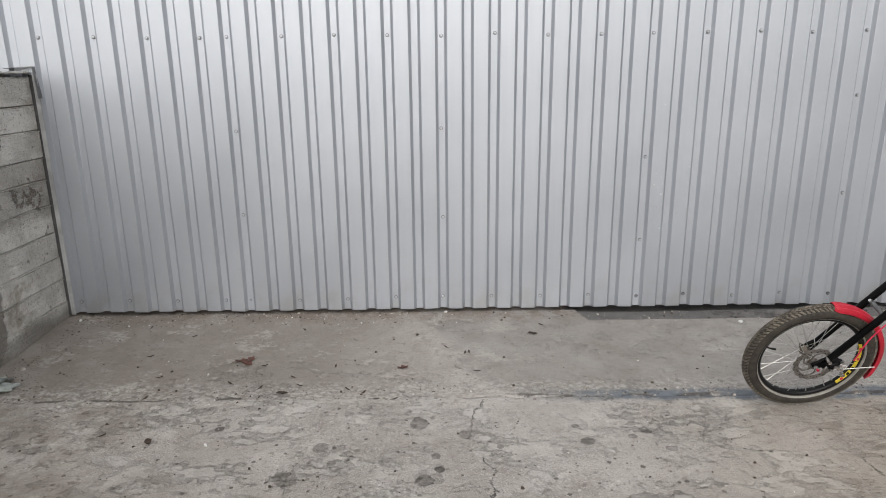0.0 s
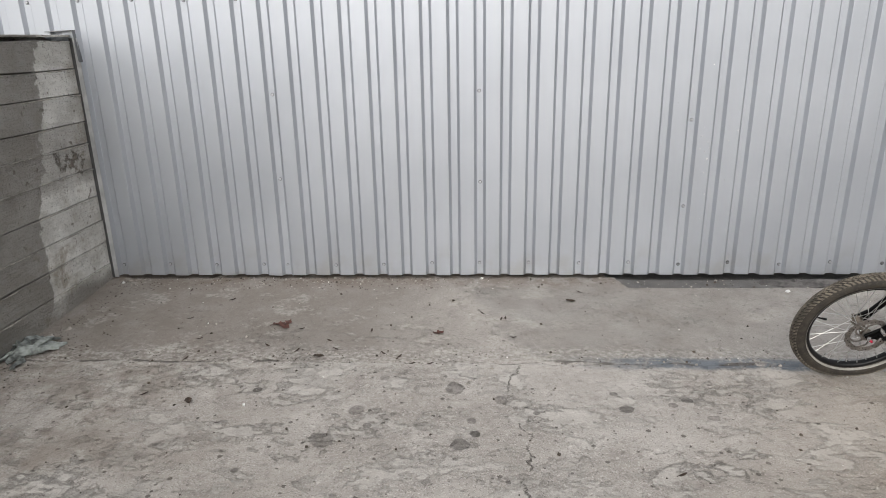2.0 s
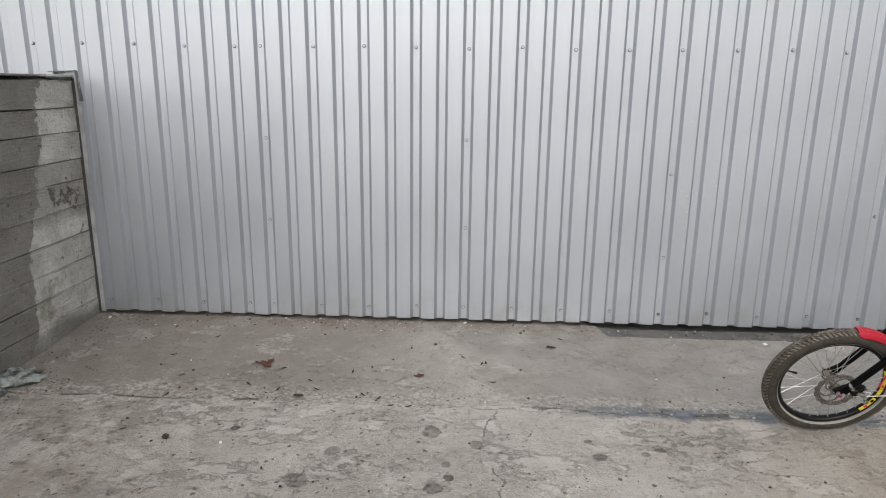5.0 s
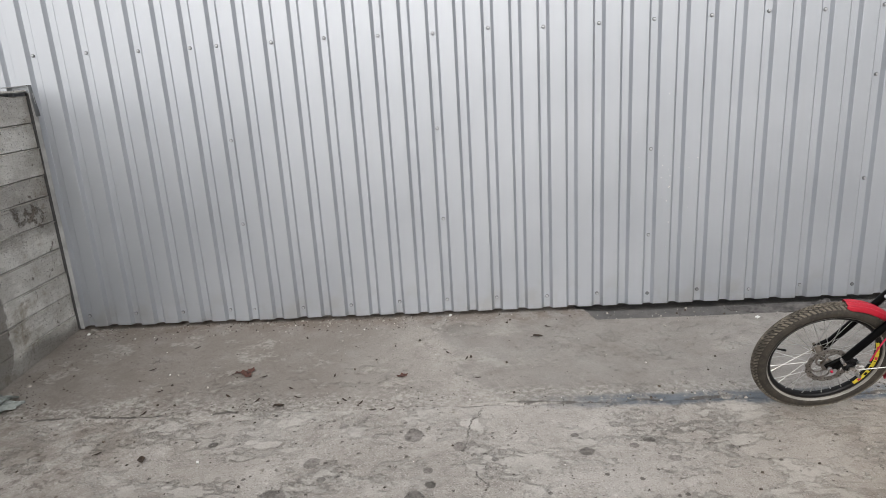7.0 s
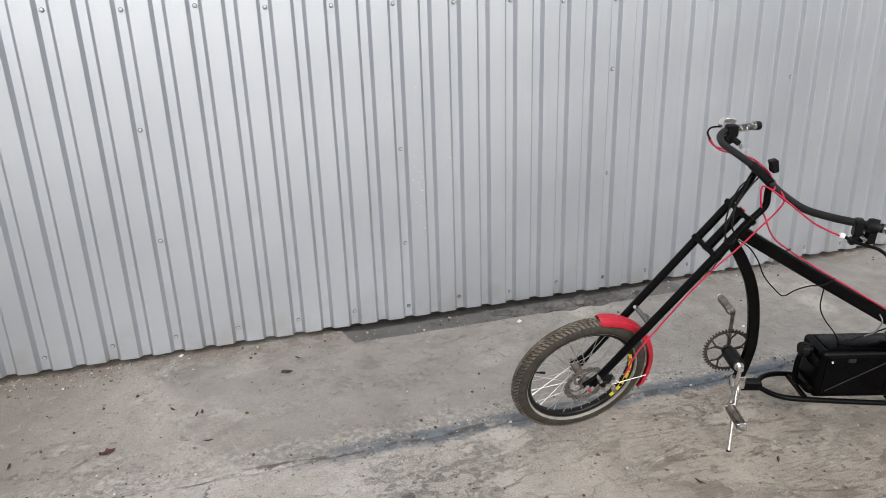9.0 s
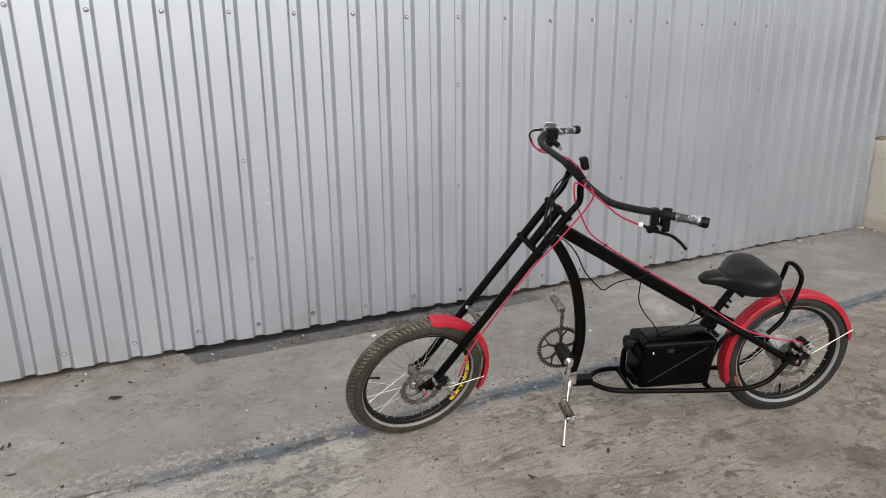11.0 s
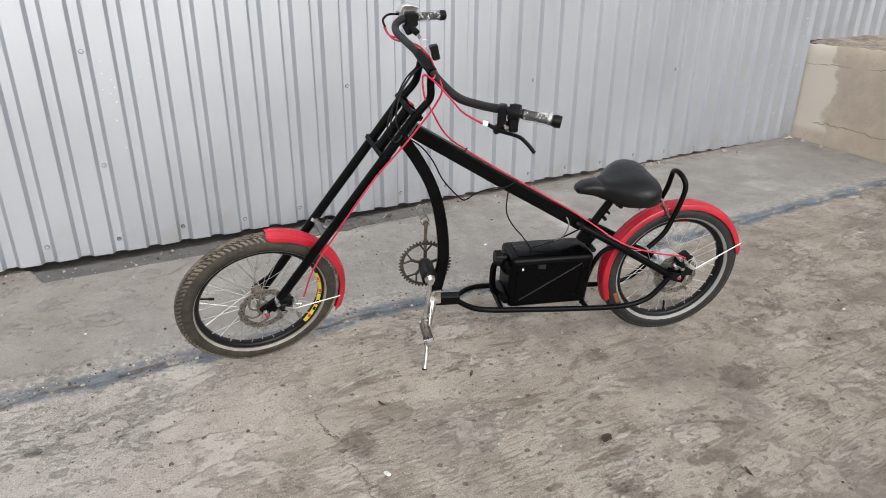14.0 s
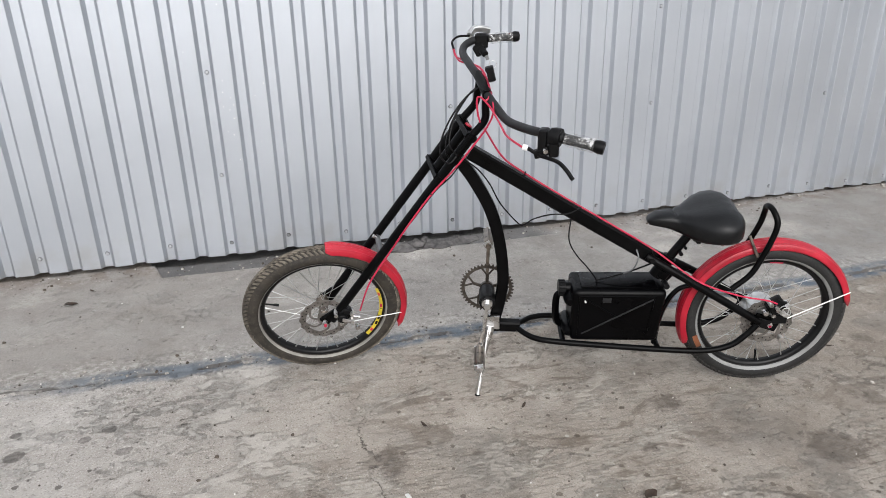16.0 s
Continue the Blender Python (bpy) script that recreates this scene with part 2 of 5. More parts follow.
    for k, (sx, sy, r) in enumerate(SPOTS):
        dx, dy = n.math("SUBTRACT", x, sx), n.math("MULTIPLY", n.math("SUBTRACT", y, sy), 0.8 + 0.12 * (k % 5))
        d = n.math("SQRT", n.math("ADD", n.math("MULTIPLY", dx, dx), n.math("MULTIPLY", dy, dy)))
        d = n.math("ADD", d, n.math("MULTIPLY", w1, min(0.26, r * (1.7 if sx < 1.2 else 3.2))))
        s = n.math("MULTIPLY", n.span(d, r, r * (0.84 if sx < 1.2 else 0.30 if r < 0.09 else 0.70)), n.span(c2, 0.36, 0.60, 1.0, 0.6))
        c = n.mix(n.math("MULTIPLY", s, 0.70 + 0.06 * (k % 4)), c, (0.082, 0.072, 0.064))
    # the damp strip by the sheet wall
    strip = n.span(y, -0.975, -0.95)
    edge = n.math("ADD", x, n.math("MULTIPLY", warp, 0.9))
    patchy = n.span(n.noise(2.4, 6, 0.6), 0.30, 0.46)
    damp = n.math("MULTIPLY", strip, n.math("ADD", n.math("MULTIPLY", n.span(n.math("ADD", n.math("ADD", x, n.math("MULTIPLY", y, 0.51)), n.math("MULTIPLY", n.math("SUBTRACT", n.noise(6, 6), 0.5), 0.55)), -0.27, -0.13), 0.66), n.math("MULTIPLY", n.span(edge, 2.4, 3.8), 0.30)))
    damp = n.math("MULTIPLY", damp, patchy)
    c = n.mix(n.math("MULTIPLY", damp, 0.66), c, (0.160, 0.150, 0.138))
    c = n.mix(n.math("MULTIPLY", n.math("MULTIPLY", strip, n.span(edge, 0.5, -0.2)), 0.66), c, (0.155, 0.132, 0.112))
    grime = n.math("MULTIPLY", strip, n.math("MULTIPLY", n.math("MULTIPLY", n.span(edge, 2.5, 1.5), n.span(edge, -0.3, 0.6, 0.2, 1.0)), n.span(n.noise(3.3, 7, 0.65), 0.36, 0.54, 0.45, 1.0)))
    c = n.mix(n.math("MULTIPLY", grime, 0.42), c, (0.170, 0.148, 0.127))
    crust = n.math("MULTIPLY", n.math("MULTIPLY", strip, n.span(edge, 1.4, 0.4)), n.math("MULTIPLY", n.span(flake, 0.53, 0.60), n.span(c2, 0.40, 0.56)))
    c = n.mix(n.math("MULTIPLY", crust, 0.55), c, (0.40, 0.375, 0.335))
    soot = n.math("MULTIPLY", n.math("MULTIPLY", outer, n.span(edge, 0.9, 2.0)), n.span(flake, 0.60, 0.44, 0.5, 1.0))
    c = n.mix(n.math("MULTIPLY", soot, 0.24), c, (0.165, 0.140, 0.116))
    # lime and grit along the joint
    near = n.span(n.math("ABSOLUTE", n.math("ADD", n.math("ADD", y, n.math("MULTIPLY", w1, 0.30)), 0.93)), 0.16, 0.02)
    c = n.mix(n.math("MULTIPLY", n.math("MULTIPLY", near, n.span(c2, 0.44, 0.62)), 0.55), c, (0.47, 0.445, 0.41))
    # tar poured along the joint, and the bare hairline where it ends
    line = n.math("ADD", y, n.math("MULTIPLY", n.math("SUBTRACT", n.noise(4, 6, 0.65), 0.5), 0.10))
    off = n.math("ABSOLUTE", n.math("ADD", line, 0.966))
    tar = n.math("MULTIPLY", n.span(off, 0.070, 0.030), n.span(edge, 0.75, 1.25))
    tar = n.math("MULTIPLY", tar, n.span(n.noise(8, 8, 0.75), 0.36, 0.54))
    c = n.mix(n.math("MULTIPLY", tar, 0.85), c, (0.082, 0.106, 0.134))
    hair = n.math("MULTIPLY", n.math("MULTIPLY", n.span(off, 0.010, 0.002), n.math("MAXIMUM", n.span(x, -0.1, 0.4, 0.3, 1.0), n.span(x, -0.5, -0.9))), n.span(n.noise(6, 4), 0.38, 0.52))
    c = n.mix(n.math("MULTIPLY", hair, 0.8), c, (0.055, 0.047, 0.04))
    # cracks that run out across the outer slab
    cx = n.math("ADD", x, n.math("MULTIPLY", n.math("SUBTRACT", n.noise(3.2, 9, 0.72), 0.5), 0.34))
    gate = n.span(n.noise(7, 4), 0.40, 0.55)
    crack = n.math("MULTIPLY", n.span(n.math("ABSOLUTE", n.math("SUBTRACT", cx, 0.13)), 0.0055, 0.001), n.span(y, -0.96, -1.0))
    crack = n.math("MAXIMUM", crack, n.math("MULTIPLY", n.span(n.math("ABSOLUTE", n.math("SUBTRACT", cx, 1.52)), 0.004, 0.001), n.span(y, -1.25, -1.35)))
    crack = n.math("MULTIPLY", crack, gate)
    c = n.mix(n.math("MULTIPLY", crack, 0.75), c, (0.055, 0.045, 0.038))
    # earth in the corner along the sheets
    foot = n.math("MULTIPLY", n.span(n.math("ADD", y, n.math("MULTIPLY", warp, 0.22)), -0.10, 0.06), n.span(n.noise(13, 7, 0.7), 0.42, 0.56))
    c = n.mix(n.math("MULTIPLY", foot, 0.65), c, (0.135, 0.098, 0.072))
    # bare earth in the trench
    trench = n.math("MULTIPLY", n.span(y, -0.166, -0.160), n.math("MULTIPLY", n.span(n.math("ADD", x, n.math("MULTIPLY", y, 0.35)), 0.735, 0.745), n.span(edge, 3.3, 2.9)))
    c = n.mix(n.math("MULTIPLY", trench, n.span(b, 0.35, 0.65, 0.97, 0.85)), c, (0.098, 0.095, 0.093))
    tint = n.t.nodes.new("ShaderNodeHueSaturation")
    tint.inputs["Value"].default_value = 1.13
    n.put(tint.inputs["Saturation"], n.span(n.math("ADD", x, n.math("MULTIPLY", y, -0.3)), 1.0, 2.2, 0.86, n.span(y, -0.98, -0.90, 1.32, 0.80)))
    n.put(tint.inputs["Color"], c)
    n.set(Base_Color=tint.outputs[0])
    gloss = n.math("MULTIPLY", n.math("MAXIMUM", damp, n.math("MULTIPLY", oil, 0.4)), n.span(n.noise(5, 4), 0.4, 0.6))
    n.set(Roughness=n.math("SUBTRACT", n.span(b, 0.3, 0.7, 0.88, 0.74), n.math("MULTIPLY", gloss, 0.48)))
    h = n.math("ADD", n.math("MULTIPLY", b, 0.7), n.math("MULTIPLY", c2, 0.42))
    h = n.math("ADD", h, n.math("MULTIPLY", dust, 0.16))
    h = n.math("ADD", h, n.math("SUBTRACT", n.math("MULTIPLY", skin, 0.22), n.math("MULTIPLY", pit, 0.25)))
    h = n.math("SUBTRACT", h, n.math("MULTIPLY", n.math("MAXIMUM", n.math("MAXIMUM", crack, n.math("MULTIPLY", ledge, 0.6)), n.math("MULTIPLY", marks, 0.35)), 0.5))
    n.bump(h, 0.9, 0.016)
    return n.m


def make_board_concrete():
    n = Net("board_marked_concrete", 0.86)
    x, y, z = n.xyz()
    grain = n.noise(5, 7, 0.7, vec=n.mapped((1, 1.4, 9)))
    blot, fine, pit = n.noise(4.5, 8, 0.7), n.noise(38, 7, 0.75), n.noise(110, 3, 0.6)
    tone = n.node("ShaderNodeObjectInfo", 5)
    c = n.mix(n.span(blot, 0.38, 0.62), (0.56, 0.55, 0.52), (0.76, 0.75, 0.715))
    c = n.mix(n.math("MULTIPLY", tone, 0.35), c, (0.44, 0.425, 0.39))
    c = n.mix(n.math("MULTIPLY", n.span(grain, 0.52, 0.70), 0.42), c, (0.30, 0.278, 0.235))
    c = n.mix(n.math("MULTIPLY", n.span(fine, 0.43, 0.30), 0.62), c, (0.15, 0.132, 0.112))
    c = n.mix(n.math("MULTIPLY", n.span(fine, 0.55, 0.68), 0.5), c, (0.60, 0.59, 0.56))
    c = n.mix(n.math("MULTIPLY", n.span(pit, 0.40, 0.31), 0.8), c, (0.07, 0.06, 0.05))
    stain = n.math("MULTIPLY", n.span(n.noise(3.1, 6, 0.65, vec=n.mapped((1, 1, 1), 0, move=(2, 7, 3))), 0.52, 0.64), n.span(n.noise(17, 6, 0.7), 0.38, 0.58))
    c = n.mix(n.math("MULTIPLY", stain, 0.72), c, (0.27, 0.225, 0.165))
    # a spalled brownish scar
    dy, dz = n.math("MULTIPLY", n.math("ADD", y, 0.22), 5.0), n.math("MULTIPLY", n.math("SUBTRACT", z, 0.755), 11.0)
    scar = n.span(n.math("ADD", n.math("ADD", n.math("MULTIPLY", dy, dy), n.math("MULTIPLY", dz, dz)), n.math("MULTIPLY", n.math("SUBTRACT", n.noise(14, 8, 0.8), 0.5), 9.0)), 0.1, -0.3)
    c = n.mix(n.math("MULTIPLY", scar, 0.72), c, (0.17, 0.125, 0.088))
    spot = n.noise(15, 5, 0.6, vec=n.mapped((1, 1, 1), 0, move=(1, 4, 9)))
    c = n.mix(n.math("MULTIPLY", n.span(spot, 0.635, 0.68), 0.8), c, (0.10, 0.08, 0.062))
    # greenish bloom of old damp, in clouds
    cloud = n.noise(2.3, 7, 0.66, vec=n.mapped((1, 1, 2.2), 0, move=(6, 1, 2)))
    c = n.mix(n.math("MULTIPLY", n.span(cloud, 0.47, 0.62), 0.26), c, (0.25, 0.235, 0.19))
    # rain-soaked part with a wandering border
    bw = n.math("MULTIPLY", n.math("SUBTRACT", n.noise(4.2, 8, 0.62), 0.5), 0.34)
    side = n.math("ADD", n.math("ADD", y, n.math("MULTIPLY", n.math("SUBTRACT", z, 1.3), -0.22)), bw)
    wet = n.span(side, -0.335, -0.350)
    wet2 = n.span(n.math("ADD", z, n.math("MULTIPLY", n.noise(5, 4), 0.10)), 0.17, 0.12)
    band = n.math("MULTIPLY", n.span(n.math("ADD", z, bw), 0.62, 0.68), n.span(n.math("ADD", z, bw), 0.96, 0.86))
    damp = n.math("MAXIMUM", wet, n.math("MAXIMUM", n.math("MULTIPLY", wet2, 0.8), n.math("MULTIPLY", band, 0.5)))
    c = n.mix(n.math("MULTIPLY", damp, 0.70), c, (0.115, 0.100, 0.082))
    n.set(Base_Color=c, Roughness=n.span(damp, 0, 1, 0.9, 0.70))
    n.bump(n.math("ADD", n.math("ADD", n.math("MULTIPLY", grain, 0.8), n.math("MULTIPLY", fine, 0.7)), n.math("SUBTRACT", n.math("MULTIPLY", blot, 0.8), n.math("MULTIPLY", scar, 1.2))), 1.0, 0.018)
    return n.m


def make_plaster():
    n = Net("sandy_plastered_concrete", 0.88)
    x, y, z = n.xyz()
    blot, fine = n.noise(3.2, 6, 0.6), n.noise(36, 6, 0.7)
    c = n.mix(n.span(blot, 0.35, 0.65), (0.37, 0.318, 0.255), (0.46, 0.40, 0.328))
    c = n.mix(n.math("MULTIPLY", n.span(fine, 0.42, 0.28), 0.45), c, (0.24, 0.19, 0.14))
    bw = n.math("MULTIPLY", n.math("SUBTRACT", n.noise(3.6, 6, 0.55), 0.5), 0.40)
    c = n.mix(n.math("MULTIPLY", n.span(n.noise(80, 3, 0.6), 0.36, 0.27), 0.75), c, (0.12, 0.095, 0.072))
    side = n.math("ADD", n.math("ADD", y, n.math("MULTIPLY", n.math("SUBTRACT", z, 0.6), -0.16)), bw)
    dry = n.math("MULTIPLY", n.span(side, -0.245, -0.205), n.span(z, 0.14, 0.2))
    c = n.mix(n.math("MULTIPLY", dry, 0.8), c, (0.62, 0.575, 0.505))
    crack = n.math("MULTIPLY", n.span(n.math("ABSOLUTE", n.math("SUBTRACT", n.math("ADD", z, n.math("MULTIPLY", n.math("SUBTRACT", n.noise(4, 8, 0.7), 0.5), 0.12)), 0.215)), 0.0045, 0.001), n.span(y, -0.12, -0.2))
    crack = n.math("MAXIMUM", crack, n.math("MULTIPLY", n.span(n.math("ABSOLUTE", n.math("SUBTRACT", n.math("ADD", z, n.math("MULTIPLY", n.math("SUBTRACT", n.noise(5, 8, 0.7), 0.5), 0.10)), 0.62)), 0.0035, 0.001), n.span(n.noise(3, 3), 0.45, 0.55)))
    c = n.mix(n.math("MULTIPLY", crack, 0.75), c, (0.16, 0.12, 0.09))
    n.set(Base_Color=c)
    n.bump(n.math("ADD", blot, n.math("MULTIPLY", fine, 0.4)), 0.5, 0.006)
    return n.m


def make_tyre():
    n = Net("dusty_tyre_rubber", 0.75)
    f, g = n.noise(22, 5), n.noise(120, 4)
    c = n.mix(n.span(f, 0.35, 0.65), (0.016, 0.0135, 0.0105), (0.034, 0.028, 0.021))
    c = n.mix(n.math("MULTIPLY", n.span(g, 0.5, 0.7), 0.45), c, (0.075, 0.062, 0.048))
    n.set(Base_Color=c)
    n.bump(g, 0.3, 0.002)
    return n.m


def make_rear_tyre():
    n = Net("black_tyre_rubber", 0.7)
    f, g = n.noise(22, 5), n.noise(120, 4)
    c = n.mix(n.span(f, 0.35, 0.65), (0.006, 0.006, 0.0062), (0.012, 0.0118, 0.0115))
    c = n.mix(n.math("MULTIPLY", n.span(g, 0.54, 0.72), 0.3), c, (0.06, 0.055, 0.05))
    n.set(Base_Color=c)
    n.bump(g, 0.3, 0.002)
    return n.m


SHEET, GROUND, BOARDS, PLASTER, TYRE = make_sheet(), make_ground(), make_board_concrete(), make_plaster(), make_tyre()
REAR_TYRE = make_rear_tyre()
TREAD = simple("dusty_worn_tread", (0.125, 0.108, 0.086), 0.8, 0, 0.5, 60, 0.3)
TREAD_R = simple("dark_worn_tread", (0.022, 0.020, 0.018), 0.8, 0, 0.5, 60, 0.3)
SCREW = simple("zinc_screw", (0.34, 0.345, 0.36), 0.4, 0.6, 0.3, 80)
# near-black for shadow: rings round screw heads, the gap by the concrete
SHADE_BLACK = simple("shade_black", (0.05, 0.05, 0.05), 0.7, 0, 0.3, 80)
FLASH = simple("dark_steel_flashing", (0.16, 0.165, 0.17), 0.5, 0.4, 0.3, 20)
ZINC = simple("dull_zinc_trim", (0.40, 0.405, 0.41), 0.45, 0.3, 0.2, 20)
BACKING = simple("backing_dark_grey", (0.10, 0.10, 0.105), 0.9, 0, 0.25, 3, 0.3)
BLOCKER = simple("blocker_grey", (0.13, 0.129, 0.128), 0.9, 0, 0.25, 3, 0.3)
EARTH = simple("dry_earth", (0.21, 0.178, 0.145), 0.95, 0, 0.45, 24, 0.6)
FELT = simple("pitted_roofing_felt", (0.085, 0.080, 0.078), 0.85, 0, 0.55, 40, 0.6)
FINS = simple("pale_mortar_fin", (0.30, 0.285, 0.25), 0.9, 0, 0.6, 40, 0.6)
SLAB = simple("broken_concrete_grit", (0.30, 0.275, 0.245), 0.9, 0, 0.45, 18, 0.5)
BLACK = simple("black_enamel", (0.0016, 0.0016, 0.0018), 0.34, 0, 0.3, 22, 0.08, 0.10)
PLASTIC = simple("black_plastic", (0.0042, 0.0042, 0.0046), 0.46, 0, 0.3, 40, 0.15, 0.16)
CAN = simple("black_canister_plastic", (0.0009, 0.0009, 0.0012), 0.30, 0, 0.3, 14, 0.06, 0.09)
RIM = simple("black_rim", (0.0045, 0.0045, 0.005), 0.4, 0, 0.3, 30, 0, 0.25)
BAND = simple("grey_reflex_band", (0.25, 0.238, 0.215), 0.55, 0, 0.2, 30)
BAND_R = simple("white_reflex_band", (0.24, 0.24, 0.236), 0.5, 0, 0.15, 30)
STEEL = simple("bright_steel", (0.62, 0.61, 0.60), 0.28, 1.0, 0.2, 40)
SPOKE = simple("grey_steel_spoke", (0.50, 0.50, 0.49), 0.4, 0.8, 0.2, 40)
DULL = simple("dull_aluminium", (0.56, 0.56, 0.555), 0.38, 0.9, 0.25, 30)
RUSTY = simple("tarnished_steel", (0.17, 0.145, 0.12), 0.34, 0.85, 0.35, 60)
DISC = simple("worn_disc_steel", (0.21, 0.195, 0.18), 0.42, 0.75, 0.35, 60)
RING = simple("dark_chainring_steel", (0.075, 0.064, 0.055), 0.5, 0.7, 0.35, 60)
RED = simple("red_mudguard_plastic", (0.36, 0.011, 0.026), 0.36, 0, 0.2, 14, 0.08, 0.45)
CABLE = simple("crimson_cable", (0.46, 0.016, 0.055), 0.40, 0, 0.15, 60)
YELLOW = simple("yellow_rim_sticker", (0.50, 0.40, 0.025), 0.45, 0, 0.15, 40)
ORANGE = simple("orange_sticker", (0.20, 0.065, 0.025), 0.6, 0, 0.2, 40)
VINYL = simple("black_saddle_vinyl", (0.0060, 0.0064, 0.0072), 0.38, 0, 0.2, 40, 0.18, 0.26)
WHITE = simple("white_plastic", (0.74, 0.74, 0.72), 0.45, 0, 0.1, 40)
LEAF = simple("brown_dry_leaf", (0.060, 0.040, 0.028), 0.8, 0, 0.4, 50, 0.3)
LEAF_RED = simple("reddish_dry_leaf", (0.105, 0.045, 0.034), 0.8, 0, 0.4, 50, 0.3)
RAG = simple("dirty_green_grey_cloth", (0.17, 0.185, 0.175), 0.75, 0, 0.75, 40, 0.5)
FILM = Net("crinkled_clear_film", 0.12)
FILM.set(Base_Color=(0.8, 0.8, 0.8), Alpha=FILM.span(FILM.noise(55, 5, 0.7), 0.46, 0.68, 0.05, 0.55))
FILM.bump(FILM.noise(90, 4), 0.9, 0.004)
FILM = FILM.m


# ---- builders ----
class Geo:
    """Vertices and faces of one mesh."""

    def __init__(self):
        self.v, self.f = [], []

    def add(self, verts, faces):
        k = len(self.v)
        self.v += [tuple(p) for p in verts]
        self.f += [tuple(i + k for i in f) for f in faces]
        return self

    def box(self, centre, size, m=None):
        x, y, z = (s / 2 for s in size)
        b = min(x, y, z) * 0.25
        verts, faces = [], []
        rings = ((-z, x - b, y - b), (-z + b, x, y), (z - b, x, y), (z, x - b, y - b))
        for h, a, c in rings:
            e = b if (a == x) else b
            verts += [(a, -c + e, h), (a, c - e, h), (a - e, c, h), (-a + e, c, h), (-a, c - e, h), (-a, -c + e, h), (-a + e, -c, h), (a - e, -c, h)]
        for r in range(3):
            for i in range(8):
                j = (i + 1) % 8
                faces.append((r * 8 + i, r * 8 + j, r * 8 + 8 + j, r * 8 + 8 + i))
        faces += [tuple(range(7, -1, -1)), tuple(range(24, 32))]
        t = Matrix.Translation(centre) @ (m or Matrix())
        return self.add([t @ Vector(p) for p in verts], faces)

    def sweep(self, path, section, up=(0, 0, 1), closed=False, scale=None):
        """section: (a, b) points; a along the side, b along up."""
        pts = [Vector(p) for p in path]
        n, k = len(pts), len(section)
        verts, faces = [], []
        last = Vector(up)
        for i, p in enumerate(pts):
            d = (pts[(i + 1) % n] if closed or i < n - 1 else p) - (pts[i - 1] if closed or i else p)
            d.normalize()
            u = last - d * last.dot(d)
            if u.length < 1e-4:
                u = d.orthogonal()
            u.normalize()
            last = u
            s = d.cross(u)
            q = scale[i] if scale else 1.0
            verts += [p + s * a * q + u * b * q for a, b in section]
        for i in range(n if closed else n - 1):
            for j in range(k):
                a, b = i * k, ((i + 1) % n) * k
                faces.append((a + j, a + (j + 1) % k, b + (j + 1) % k, b + j))
        if not closed:
            faces += [tuple(range(k - 1, -1, -1)), tuple(range((n - 1) * k, n * k))]
        return self.add(verts, faces)

    def tube(self, path, r, sides=10, closed=False, scale=None):
        return self.sweep(path, [(r * math.cos(2 * math.pi * i / sides), r * math.sin(2 * math.pi * i / sides)) for i in range(sides)], (0.13, 0.31, 0.94), closed, scale)

    def bar(self, path, wide, tall, up=(0, 0, 1)):
        w, t = wide / 2, tall / 2
        b = min(w, t) * 0.3
        return self.sweep(path, [(w, -t + b), (w, t - b), (w - b, t), (-w + b, t), (-w, t - b), (-w, -t + b), (-w + b, -t), (w - b, -t)], up)

    def rod(self, a, b, r, sides=10, r2=None):
        return self.tube([a, b], r, sides, scale=None if r2 is None else [1, r2 / r])

    def lathe(self, profile, centre, sides=48, start=0.0, end=360.0):
        """Turns (radius, side) points about the y axis through centre."""
        full = abs(end - start) > 359.9
        n, k = (sides if full else sides + 1), len(profile)
        verts, faces = [], []
        for i in range(n):
            a = radians(start + (end - start) * i / sides)
            verts += [(centre[0] + r * math.cos(a), centre[1] + s, centre[2] + r * math.sin(a)) for r, s in profile]
        for i in range(sides):
            for j in range(k):
                a, b = i * k, ((i + 1) % n) * k
                faces.append((a + j, b + j, b + (j + 1) % k, a + (j + 1) % k))
        if not full:
            faces += [tuple(range(k)), tuple(range((n - 1) * k + k - 1, (n - 1) * k - 1, -1))]
        return self.add(verts, faces)

    def mesh(self, name, m=None, smooth=40):
        me = bpy.data.meshes.new(name)
        me.from_pydata([m @ Vector(p) for p in self.v] if m else self.v, [], self.f)
        bm = bmesh.new()
        bm.from_mesh(me)
        bmesh.ops.recalc_face_normals(bm, faces=bm.faces)
        bm.to_mesh(me)
        bm.free()
        if smooth:
            for p in me.polygons:
                p.use_smooth = True
            me.set_sharp_from_angle(angle=radians(smooth))
        return me


def smooth_path(points, steps=8):
    """A Catmull-Rom curve through the points."""
    p = [Vector(q) for q in points]
    p = [p[0] * 2 - p[1]] + p + [p[-1] * 2 - p[-2]]
    out = []
    for i in range(1, len(p) - 2):
        for k in range(steps):
            t = k / steps
            a, b, c, d = p[i - 1], p[i], p[i + 1], p[i + 2]
            out.append(0.5 * (2 * b + (c - a) * t + (2 * a - 5 * b + 4 * c - d) * t * t + (3 * b - a - 3 * c + d) * t ** 3))
    return out + [p[-2]]


def part(name, geo, material, parent=None, label="", m=None, smooth=40):
    """One mesh object, under a thing or a part."""
    me = geo.mesh(name, m, smooth) if isinstance(geo, Geo) else geo
    if not me.materials:
        me.materials.append(material)
    ob = new(name, me)
    ob.parent = parent
    return tagged(ob, label)


